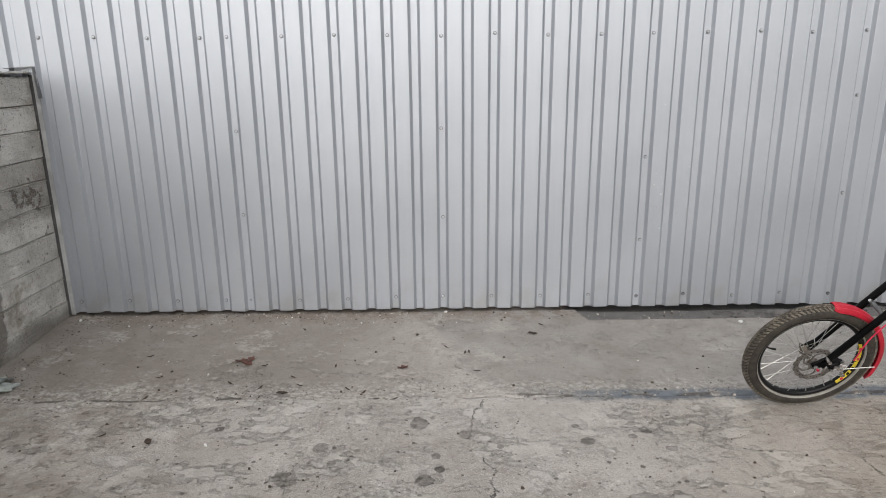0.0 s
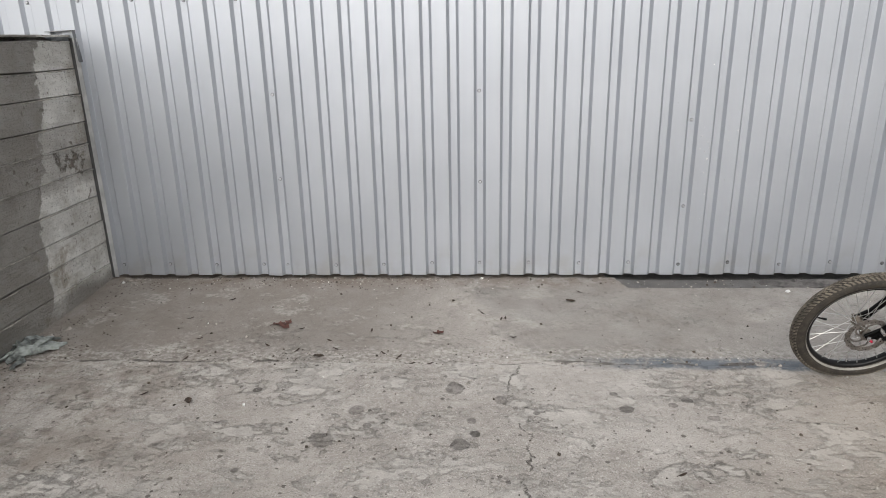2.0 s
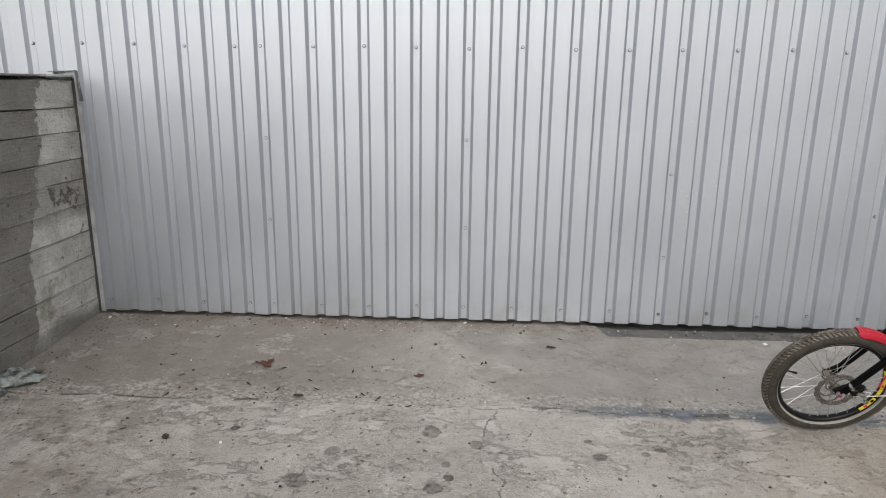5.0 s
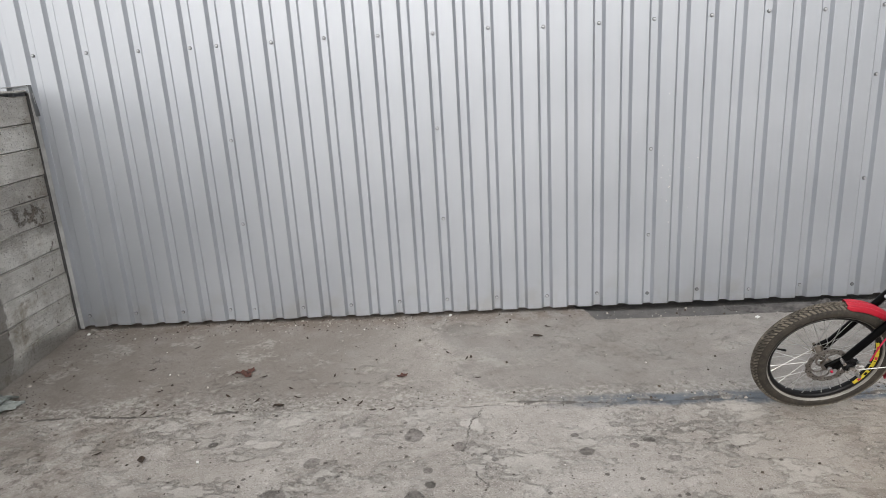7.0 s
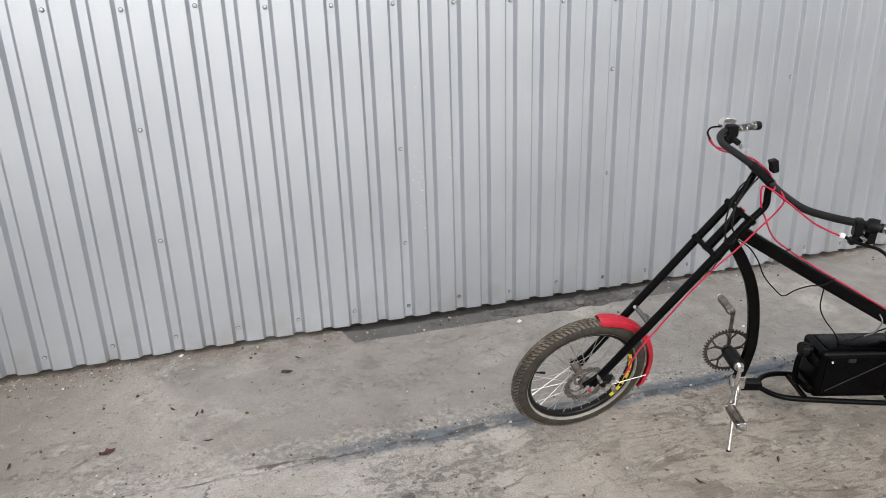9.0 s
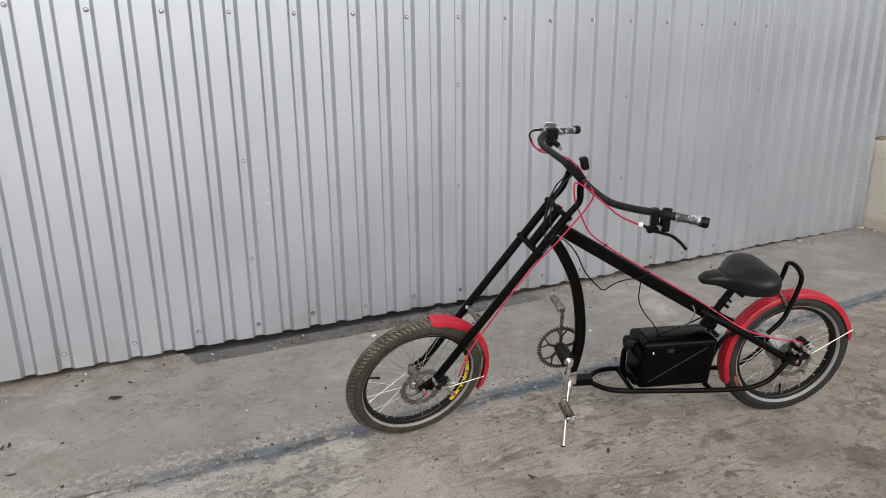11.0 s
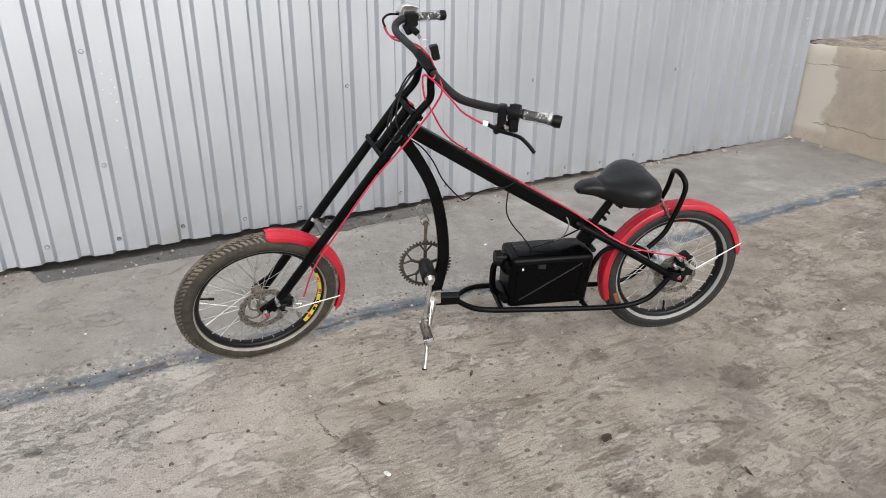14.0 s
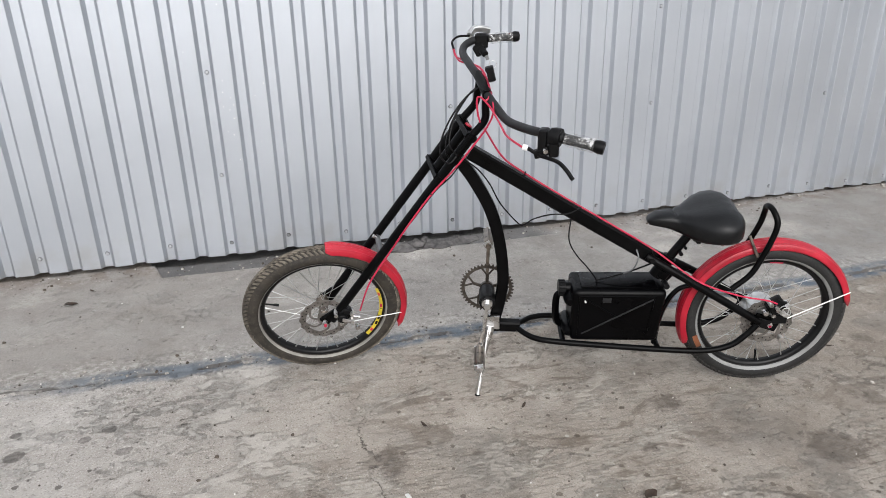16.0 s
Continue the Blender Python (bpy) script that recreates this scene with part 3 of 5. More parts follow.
def ground_height(x, y):
    s = min(1.0, max(0.0, (y + 0.97) / 0.97))
    h = 0.045 * s ** 1.15
    q = min(1.0, max(0.0, (x - 2.8) / 2.9))
    h += 0.046 * q * q * (3 - 2 * q) * (1.0 if y > -2.2 else max(0.0, 1 + (y + 2.2) / 1.5))
    if y > -0.165 and 0.797 - 0.35 * max(0.0, y + 0.165) < x < 2.75:
        h -= (0.013 + 0.006 * noise.noise((x * 6, y * 6, 3))) * min(1.0, (2.75 - x) / 0.6)
    if y > -0.030 and x > -2.1:
        h -= 0.030 * min(1.0, (y + 0.030) / 0.012) * (1.0 if 0.72 < x < 2.9 else 0.5)
    return h


# ---- setting ----
def build_ground():
    """One sheet of yard concrete: two slabs, the joint, the bare trench, out to the horizon."""
    def line(lo, hi, step, extra):
        a = [lo + step * i for i in range(int(round((hi - lo) / step)) + 1)] + list(extra)
        far = [3, 7, 16, 40, 100, 250]
        return sorted(set([round(v, 4) for v in a] + [lo - f for f in far] + [hi + f for f in far]))
    xs = line(-3.2, 7.4, 0.05, [0.735 + 0.006 * i for i in range(12)] + [2.74, 2.76])
    ys = line(-4.0, 0.2, 0.05, (-0.985, -0.976, -0.972, -0.968, -0.959, -0.169, -0.162, -0.13, -0.08, -0.031, -0.018))
    verts, faces = [], []
    for y in ys:
        for x in xs:
            near = -3.3 < x < 7.5 and -4.1 < y < 0.3
            h = ground_height(min(7.4, max(-3.2, x)), min(0.2, max(-4.0, y)))
            if near:
                h += 0.004 * noise.noise((x * 1.3, y * 1.3, 0)) + 0.0016 * noise.noise((x * 9, y * 9, 4))
                d = abs(y + 0.972 + 0.006 * noise.noise((x * 3, 0, 9)))
                if d < 0.006:
                    h -= 0.009 * min(1.0, max(0.15, (x + 0.1) / 0.5))
                if x < 0.6 and -1.03 < y < -0.90:
                    h += 0.006 * abs(noise.noise((x * 14, y * 14, 6)))
            verts.append((x, y, h))
    n = len(xs)
    for j in range(len(ys) - 1):
        for i in range(n - 1):
            faces.append((j * n + i, j * n + i + 1, (j + 1) * n + i + 1, (j + 1) * n + i))
    ob = part("ground", Geo().add(verts, faces), GROUND, label="worn grey-brown concrete yard with stains, a tarred joint and cracks", smooth=60)
    tagged(ob, category="concrete ground", kind="structure")


PITCH, DEPTH = 0.1375, 0.022


def sheet_mesh(seed, waves=8):
    """A trapezoidal steel sheet of eight waves, proud flats wide and valleys narrow; x from 0, front towards -y."""
    half, slope, r = 0.0167, 0.0148, 0.0010
    prof = [(-0.034, -DEPTH), (-half - slope - r, -DEPTH), (-half - slope + r * 0.8, -DEPTH + r * 0.8)]
    one = [(-half - r * 0.8, -r * 0.8), (-half + r, 0.0), (half - r, 0.0), (half + r * 0.8, -r * 0.8),
           (half + slope - r * 0.8, -DEPTH + r * 0.8), (half + slope + r, -DEPTH),
           (PITCH - half - slope - r, -DEPTH), (PITCH - half - slope + r * 0.8, -DEPTH + r * 0.8)]
    for k in range(waves + 1):
        prof += [(k * PITCH + a, b) for a, b in (one if k < waves else one[:6])]
    prof = [p for p in prof if -0.030 < p[0] < waves * PITCH + 0.045]
    prof.insert(0, (-0.0315, -DEPTH + 0.004)) if prof[0][0] > -0.03 else None
    levels = [0.0, 0.015, 0.05, 0.12, 0.25, 0.45, 0.7, 1.0, 1.3, 1.6, 2.0, 2.5, 3.1]
    n, verts, faces = len(prof), [], []
    for back_side in (0, 1):
        for z in levels:
            for a, b in prof:
                w = 0.0016 * noise.noise((a * 2.2, z * 1.3, seed)) + 0.0008 * noise.noise((a * 8, z * 2, seed + 5))
                lip = 0.004 * noise.noise((a * 5, seed, 1)) * max(0, 1 - z / 0.05)
                flare = -0.003 * max(0, 1 - z / 0.1) * (0.5 + noise.noise((a * 7, seed, 7)))
                verts.append((a, b + w + flare + back_side * 0.0012, z + lip))
    m = len(levels) * n
    for j in range(len(levels) - 1):
        for i in range(n - 1):
            q = (j * n + i, j * n + i + 1, (j + 1) * n + i + 1, (j + 1) * n + i)
            faces += [q, tuple(m + t for t in reversed(q))]
    for i in range(n - 1):
        faces.append((i + 1, i, m + i, m + i + 1))
    for j in range(len(levels) - 1):
        faces.append((j * n, (j + 1) * n, m + (j + 1) * n, m + j * n))
        faces.append(((j + 1) * n + n - 1, j * n + n - 1, m + j * n + n - 1, m + (j + 1) * n + n - 1))
    return Geo().add(verts, faces).mesh("sheet", smooth=14)


def screw_mesh(head, ring):
    """A hexagon-headed screw on its washer, coloured dark as the shadow round the head."""
    g = Geo()
    g.lathe([(0.0001, 0), (0.0100, 0), (0.0096, -0.003), (0.0001, -0.0034)], (0, 0, 0), 14)
    split = len(g.f)
    g.lathe([(0.0001, -0.003), (0.0072, -0.003), (0.0070, -0.0082), (0.0050, -0.0092), (0.0001, -0.0096)], (0, 0, 0), 6)
    me = g.mesh("screw", smooth=30)
    me.materials.append(ring), me.materials.append(head)
    for f in me.polygons:
        f.material_index = 0 if f.index < split else 1
    return me


def build_sheet_wall():
    wall = tagged(new("wall_north"), "tall wall of silver-grey corrugated steel sheets", "corrugated wall", kind="structure")
    meshes = [sheet_mesh(s * 3.7 + 1) for s in range(3)]
    # both rings are dark to draw the shadow round each head
    heads = [screw_mesh(SCREW, FLASH), screw_mesh(FLASH, SHADE_BLACK)]
    rnd = random.Random(4)
    middle = {-8: (1.086, 0.622), 0: (1.053, 0.582), 8: (0.906, 0.45), 16: (1.227, 0.687), 24: (1.12, 0.64), 32: (1.14, 0.66)}
    pieces = [(j, 8 * j, 8, 0.0) for j in range(-5, 5)] + [(5, 40, 1, 0.0), (5, 41, 7, 0.775)] + [(j, 8 * j, 8, 0.775) for j in (6, 7, 8)]
    cut = {1: sheet_mesh(31, 1), 7: sheet_mesh(37, 7), 8: None}
    for j, k0, waves, raised in pieces:
        x0 = k0 * PITCH
        low = max(raised, 0.058 + 0.024 * max(0.0, min(1.0, (x0 - 2.0) / 2.2)))
        ob = part("sheet", cut[waves] or meshes[j % 3], SHEET, wall)
        ob.location = (x0, 0.0016 * (j % 2) + (0.0016 if waves == 7 else 0), low)
        if waves == 1:
            continue
        spots = []
        first = 1 if j < -1 else k0 % 2
        for k in range(first, 8, 2):
            spots += [(k, 0.118 + rnd.uniform(-0.008, 0.008)), (k, 1.548 + rnd.uniform(-0.006, 0.006)), (k, 2.75)]
        spots += [(0, z + rnd.uniform(-0.02, 0.02)) for z in middle.get(8 * j, (1.08, 0.62))] + [(0, 2.1)]
        for k, z in spots:
            if x0 + k * PITCH > 5.6 and z < 0.85 or x0 + k * PITCH < -2.1 and z < 1.4:
                continue
            s = part("screw", heads[1 if (8 * j + k) in (8, 10, 16) and z < 0.2 else 0], SCREW, ob)
            s.location = (k * PITCH + rnd.uniform(-0.004, 0.004), 0.0, z - low)
            s.rotation_euler = (0, rnd.uniform(0, 1), 0)


def build_west_wall():
    """The cast wall with the marks of its shuttering boards: each board's band is a piece of its own."""
    g = Geo().box((-2.34, -3.0, 0.69), (0.32, 5.94, 1.38))
    wall = part("wall_west", g, BOARDS, label="board-marked grey concrete wall, partly soaked dark by rain", smooth=20)
    tagged(wall, category="concrete wall", kind="structure")
    rnd = random.Random(9)
    z, i = -0.06, 0
    tops = [0.13, 0.265, 0.39, 0.53, 0.685, 0.825, 0.94, 1.085, 1.215, 1.355]
    for top in tops:
        proud = rnd.uniform(0.005, 0.013)
        slant = rnd.uniform(-0.008, 0.004)
        ys = [-5.97 + 0.15 * k for k in range(30)] + [-1.50 + 0.02 * k for k in range(75)]
        verts, faces = [], []
        for y in ys:
            a = 0.007 * noise.noise((y * 1.5, i, 2)) + slant * y
            a0 = 0.004 * noise.noise((y * 1.5, i - 1, 2))
            w = 0.003 * noise.noise((y * 5, i, 8)) + 0.002 * noise.noise((y * 22, i, 8))
            fin = max(0.0, 0.002 + 0.007 * noise.noise((y * 2.3, i * 3.1, 5)) + 0.005 * noise.noise((y * 17, i * 3.1, 5)))
            x0 = -2.14
            verts += [(x0 - 0.03, y, z - 0.004), (x0 - 0.012 + w, y, z + 0.0005 + a0), (x0 + proud + w, y, z + 0.0065 + 0.004 * noise.noise((y * 3, i, 6)) + a0), (x0 + proud + w * 0.5, y, top - 0.009 + a),
                      (x0 + proud + fin, y, top - 0.004 + a), (x0 + proud + fin * 0.8, y, top + a), (x0 - 0.03, y, top + a)]
        for k in range(len(ys) - 1):
            for q in range(6):
                faces.append((k * 7 + q, (k + 1) * 7 + q, (k + 1) * 7 + q + 1, k * 7 + q + 1))
        faces += [tuple(range(7)), tuple(range(len(ys) * 7 - 1, len(ys) * 7 - 8, -1))]
        part("board_band", Geo().add(verts, faces), BOARDS, wall, smooth=50)
        ridge = Geo()
        y = -5.9
        while y < -0.03:
            long = rnd.uniform(0.10, 0.45)
            pts, out = [], []
            for k in range(9):
                q = min(-0.03, y + long * k / 8)
                pts.append((-2.136 + proud, q, top - 0.003 + 0.007 * noise.noise((q * 1.5, i, 2)) + slant * q + 0.003 * noise.noise((q * 40, i, 4))))
                out.append(max(0.2, (0.5 + 1.3 * abs(noise.noise((q * 30, i, 1)))) * math.sin(math.pi * (k + 0.4) / 8.8)))
            ridge.tube(pts, 0.0034, 5, scale=out)
            y += long + rnd.uniform(0.02, 0.30)
        tagged(part("fin", ridge, FINS, wall, "pale ragged mortar fin between two boards", smooth=0), kind="stuff")
        z, i = top, i + 1
    cap = Geo().box((-2.315, -3.0, 1.382), (0.385, 5.93, 0.010))
    part("coping", cap, BOARDS, wall, "pale ragged concrete lip along the top", smooth=20)
    trim = tagged(part("corner_trim", Geo().box((-2.1025, -0.028, 0.71), (0.024, 0.004, 1.32)), ZINC, label="narrow silver steel trim between sheets and concrete", smooth=20), category="trim", kind="structure")
    # black strip that stands for the shadow in the corner gap
    part("gap_shadow", Geo().box((-2.1175, -0.025, 0.71), (0.036, 0.004, 1.32)), SHADE_BLACK, trim, "black strip in place of the shadow in the gap along the concrete", smooth=20)
    part("cap_flashing", Geo().bar([(-2.24, -0.03, 1.403), (-2.10, -0.03, 1.409)], 0.05, 0.004).bar([(-2.098, -0.03, 1.41), (-2.088, -0.03, 1.25)], 0.035, 0.003, (1, 0, 0)), FLASH, trim, smooth=20)


def build_east_block():
    """The raised platform at the far end: a plastered face, earth on top."""
    verts, faces = [], []
    rows = [-0.1, 0.05, 0.10, 0.18, 0.30, 0.44, 0.56, 0.66, 0.735, 0.75]
    cols = [0.010 - 0.05 * i for i in range(102)]
    for y in cols:
        for z in rows:
            x = 5.685 + 0.008 * noise.noise((y * 3, z * 3, 1)) + 0.005 * noise.noise((y * 13, z * 13, 1)) + (0.012 if z > 0.74 else 0) - (0.018 if z < 0.12 else 0)
            verts.append((x, y, z + (0.012 * noise.noise((y * 4, 2, 0)) + 0.010 * noise.noise((y * 19, 5, 0))) * (z > 0.7)))
    n = len(rows)
    for i in range(len(cols) - 1):
        for j in range(n - 1):
            faces.append((i * n + j, i * n + j + 1, (i + 1) * n + j + 1, (i + 1) * n + j))
    g = Geo().add(verts, faces)
    wall = part("wall_east", g, PLASTER, label="low sandy plastered concrete wall with a dry pale patch", smooth=50)
    tagged(wall, category="concrete wall", kind="structure")
    verts, faces = [], []
    xs = [5.70 + 0.12 * i for i in range(50)]
    ys = [0.32 - 0.12 * i for i in range(45)]
    for y in ys:
        for x in xs:
            verts.append((x, y, 0.744 + 0.034 * max(0.0, min(1.0, (y + 0.20) / 0.22)) * min(1.0, (x - 5.66) / 0.12) + 0.014 * noise.noise((x * 5, y * 5, 0)) + 0.008 * noise.noise((x * 17, y * 17, 0)) + 0.012 * min(1, (x - 5.7))))
    n = len(xs)
    for j in range(len(ys) - 1):
        for i in range(n - 1):
            faces.append((j * n + i, j * n + i + 1, (j + 1) * n + i + 1, (j + 1) * n + i))
    part("platform_top", Geo().add(verts, faces), EARTH, wall, "earth and grit lying on the platform", smooth=60)


def build_reflection_blocker():
    """An added block beyond the platform, outside the view, that darkens the sheets' reflections."""
    tagged(part("east_reflection_blocker", Geo().box((9.0, -5.2, 1.05), (0.3, 10.2, 2.3)), BLOCKER, label="unseen grey block added to darken reflections in the sheets", smooth=20), category="wall", kind="structure")


def build_backing():
    """An added dark backing behind the sheets that keeps the gap below them black."""
    tagged(part("dark_backing", Geo().box((2.0, 0.42, 1.55), (18.0, 0.16, 3.2)), BACKING, label="plain dark backing added behind the steel sheets to keep gaps black", smooth=20), category="wall", kind="structure")


build_ground()
build_backing()
build_sheet_wall()
build_reflection_blocker()
build_west_wall()
build_east_block()


# ---- the chopper bicycle ----
# its own axes: x forwards from under the rear axle, y to its left, z up along its lean
LEANING = 6.3
RIDE = Matrix(((-0.9525, -0.3054, 0, 2.7731), (0.3054, -0.9525, 0, -1.5328), (0, 0, 1, 0), (0, 0, 0, 1))) @ pose(0, 0, 0, -LEANING)
RAKE = math.atan(0.74)
PIVOT = Vector((0.92, 0, 0.857))
AXIS = Vector((-math.sin(RAKE), 0, math.cos(RAKE)))
TURNED = 19.0
STEER = Matrix.Translation(PIVOT) @ Matrix.Rotation(radians(TURNED), 4, AXIS) @ Matrix.Translation(-PIVOT)


def on_axis(h):
    return Vector((PIVOT.x - 0.015 + (PIVOT.z - h) * math.tan(RAKE), 0, h))


FRONT = (1.378, 0.0, 0.254)
REAR = (-0.024, 0.0, 0.250)


def wheel_parts(bike, name, c, tyre_mat, band_mat, m, hub_r, knobs, label):
    R = 0.251
    rim = Geo().lathe([(0.190, 0.0135), (0.196, 0.0145), (0.196, 0.011), (0.189, 0.008), (0.189, -0.008), (0.196, -0.011), (0.196, -0.0145), (0.191, -0.0135), (0.185, -0.009), (0.1835, 0), (0.185, 0.009)], c, 72)
    wheel = part(name, rim, RIM, bike, label, m)
    ring = [(0.197, 0.013), (0.203, 0.021), (0.213, 0.0255), (0.224, 0.0262), (0.236, 0.0225), (0.245, 0.0145), (0.2495, 0.005)]
    prof = ring + [(R, 0)] + [(r, -s) for r, s in reversed(ring)] + [(0.196, -0.008), (0.196, 0.008)]
    part("tyre", Geo().lathe([(r - 0.0026 * (r > 0.235), w) for r, w in prof], c, 96), tyre_mat, wheel, "knobbly black tyre", m)
    g = Geo()
    for i in range(knobs):
        for s, off in ((1, 0.0), (-1, 0.5)):
            t = Matrix.Translation(c) @ Matrix.Rotation(-2 * math.pi * (i + off) / knobs, 4, "Y")
            for strip, w in (([(R, s * 0.0010, -0.0055), (R - 0.0008, s * 0.0090, 0.0045)], 0.0046),
                             ([(R - 0.0018, s * 0.0112, -0.0020), (0.2452, s * 0.0158, 0.0050), (0.2392, s * 0.0210, 0.0105)], 0.0050)):
                verts = []
                for r, y, z in strip:
                    verts += [t @ Vector((r - 0.004, y - s * 0.001, z - w)), t @ Vector((r + 0.0009, y + s * 0.0008, z - w * 0.75)), t @ Vector((r + 0.0009, y + s * 0.0008, z + w * 0.75)), t @ Vector((r - 0.004, y - s * 0.001, z + w))]
                k = len(strip) - 1
                faces = [(4 * q + e, 4 * q + e + 1, 4 * q + e + 5, 4 * q + e + 4) for q in range(k) for e in range(3)]
                g.add(verts, faces + [(0, 1, 2, 3), (4 * k, 4 * k + 1, 4 * k + 2, 4 * k + 3)])
    tagged(part("tread", g, TREAD if name == "front_wheel" else TREAD_R, wheel, "worn diagonal tread blocks", m, smooth=0), kind="stuff")
    for s in (1, -1):
        e = 0.0050 if name == "front_wheel" else 0.0085
        band = Geo().lathe([(0.1990, s * 0.0170), (0.199 + e * 0.5, s * 0.0224), (0.199 + e, s * 0.0246), (0.198 + e, s * 0.0232), (0.199 + e * 0.5, s * 0.0205), (0.1993, s * 0.0145)], c, 96)
        part("reflex_band", band, band_mat, wheel, "pale reflective band on the sidewall", m)
    hub = Geo().lathe([(0.012, -0.05), (hub_r, -0.044), (hub_r, -0.036), (hub_r * 0.72, -0.028), (hub_r * 0.72, 0.024), (hub_r, 0.03), (hub_r, 0.036), (0.012, 0.042)], c, 28)
    hub.rod((c[0], -0.075, c[2]), (c[0], 0.078, c[2]), 0.006, 8)
    part("hub", hub, DULL if name == "rear_wheel" else RUSTY, wheel, "dull metal hub", m)
    n = 32
    for i in range(n):
        a = radians(360 * i / n + 3)
        side = 0.032 if i % 2 else -0.038
        lead = radians(46 if (i // 2) % 2 else -46)
        p = Vector((c[0] + hub_r * 0.93 * math.cos(a + lead), side, c[2] + hub_r * 0.93 * math.sin(a + lead)))
        q = Vector((c[0] + 0.185 * math.cos(a), side * 0.1, c[2] + 0.185 * math.sin(a)))
        part("spoke", Geo().rod(p, q, 0.0011, 5).rod(q * 0.93 + p * 0.07, q, 0.0020, 5), SPOKE, wheel, m=m)
    disc = Geo()
    ro, wave = 0.0775, []
    for k in range(96):
        a = 2 * math.pi * k / 96
        wave.append((ro + 0.0022 * math.sin(a * 16), a))
    verts, faces = [], []
    for y in (0.0455, 0.0475):
        for r, a in wave:
            verts += [(c[0] + r * math.cos(a), y, c[2] + r * math.sin(a)), (c[0] + 0.058 * math.cos(a), y, c[2] + 0.058 * math.sin(a))]
    for k in range(96):
        j = (k + 1) % 96
        faces += [(2 * k, 2 * j, 2 * j + 1, 2 * k + 1), (192 + 2 * k, 192 + 2 * k + 1, 192 + 2 * j + 1, 192 + 2 * j), (2 * k, 192 + 2 * k, 192 + 2 * j, 2 * j), (2 * k + 1, 2 * j + 1, 192 + 2 * j + 1, 192 + 2 * k + 1)]
    disc.add(verts, faces)
    for k in range(6):
        a = 2 * math.pi * k / 6
        arm = [(c[0] + r * math.cos(a + d), 0.0465, c[2] + r * math.sin(a + d)) for r, d in ((0.019, 0), (0.034, 0.18), (0.048, 0.45), (0.06, 0.85))]
        disc.bar(smooth_path(arm, 4), 0.002, 0.007, (math.cos(a), 0, math.sin(a)))
    disc.lathe([(0.014, 0.0455), (0.023, 0.0455), (0.023, 0.048), (0.014, 0.048)], c, 24)
    rotor = part("brake_disc", disc, DISC, wheel, "worn steel brake disc with holes", m)
    holes = Geo()
    for k in range(36):
        a = 2 * math.pi * k / 36
        r = 0.0625 + 0.0045 * (k % 3)
        holes.lathe([(0.0001, 0.0474), (0.0021, 0.0474), (0.0021, 0.0479), (0.0001, 0.0479)], (c[0] + r * math.cos(a), 0, c[2] + r * math.sin(a)), 6)
    tagged(part("disc_holes", holes, PLASTIC, rotor, m=m), kind="stuff")
    a = radians(178 if name == "front_wheel" else -95)
    if name == "front_wheel":
        a = radians(18)
    d = Vector((math.cos(a), 0, math.sin(a)))
    part("valve", Geo().rod(Vector(c) + d * 0.184, Vector(c) + d * 0.150, 0.003, 8).rod(Vector(c) + d * 0.158, Vector(c) + d * 0.142, 0.0045, 8), PLASTIC, wheel, m=m)
    return wheel


def caliper(wheel_parent, c, at, m):
    """A cable disc caliper: body, arm, bolts."""
    x, z = c[0] + at[0], c[2] + at[1]
    g = Geo().box((x, 0.052, z), (0.052, 0.034, 0.044), Matrix.Rotation(radians(35), 4, "Y")).box((x - 0.012, 0.066, z + 0.016), (0.03, 0.012, 0.016), Matrix.Rotation(radians(-20), 4, "Y"))
    g.lathe([(0.0001, 0.05), (0.016, 0.05), (0.016, 0.078), (0.012, 0.082), (0.0001, 0.082)], (x + 0.006, 0, z - 0.004), 18)
    ob = part("brake_caliper", g, PLASTIC, wheel_parent, "black cable disc caliper", m)
    for dx, dz in ((-0.022, -0.018), (0.024, 0.016), (-0.026, 0.012), (0.010, -0.022)):
        part("bolt", Geo().rod((x + dx, 0.052, z + dz), (x + dx, 0.083, z + dz), 0.0068, 8), STEEL, ob, m=m)
    part("arm", Geo().bar([(x + 0.006, 0.085, z), (x - 0.03, 0.085, z - 0.02)], 0.004, 0.012), STEEL, ob, m=m)
    return ob


def mudguard(bike, name, c, r, a0, a1, m, wide=0.034):
    """A ridged plastic blade round part of a wheel, drawn in to a point at both tips."""
    half = [(r - 0.017, 1.0), (r - 0.0060, 0.97), (r - 0.0005, 0.86), (r + 0.0012, 0.70), (r + 0.0002, 0.60), (r + 0.0030, 0.46), (r + 0.0052, 0.30), (r + 0.0036, 0.20), (r + 0.0052, 0.10)]
    outer = half + [(q, -s) for q, s in reversed(half)]
    prof = outer + [(q - 0.0026, s * 0.95) for q, s in reversed(outer)]
    steps, k = 64, len(prof)
    verts, faces = [], []
    for i in range(steps + 1):
        a = a0 + (a1 - a0) * i / steps
        tip = max(0.0, 1 - (a1 - a) / 7.0, 0.45 * (1 - (a - a0) / 4.0))
        t = radians(a)
        for q, s in prof:
            q2 = q + (r + 0.002 - q) * tip * 0.75
            verts.append((c[0] + q2 * math.cos(t), c[1] + s * wide * (1 - 0.55 * tip), c[2] + q2 * math.sin(t)))
    for i in range(steps):
        for j in range(k):
            faces.append((i * k + j, (i + 1) * k + j, (i + 1) * k + (j + 1) % k, i * k + (j + 1) % k))
    faces += [tuple(range(k)), tuple(range(steps * k + k - 1, steps * k - 1, -1))]
    return part(name, Geo().add(verts, faces), RED, bike, "bright red plastic mudguard", m, smooth=30)


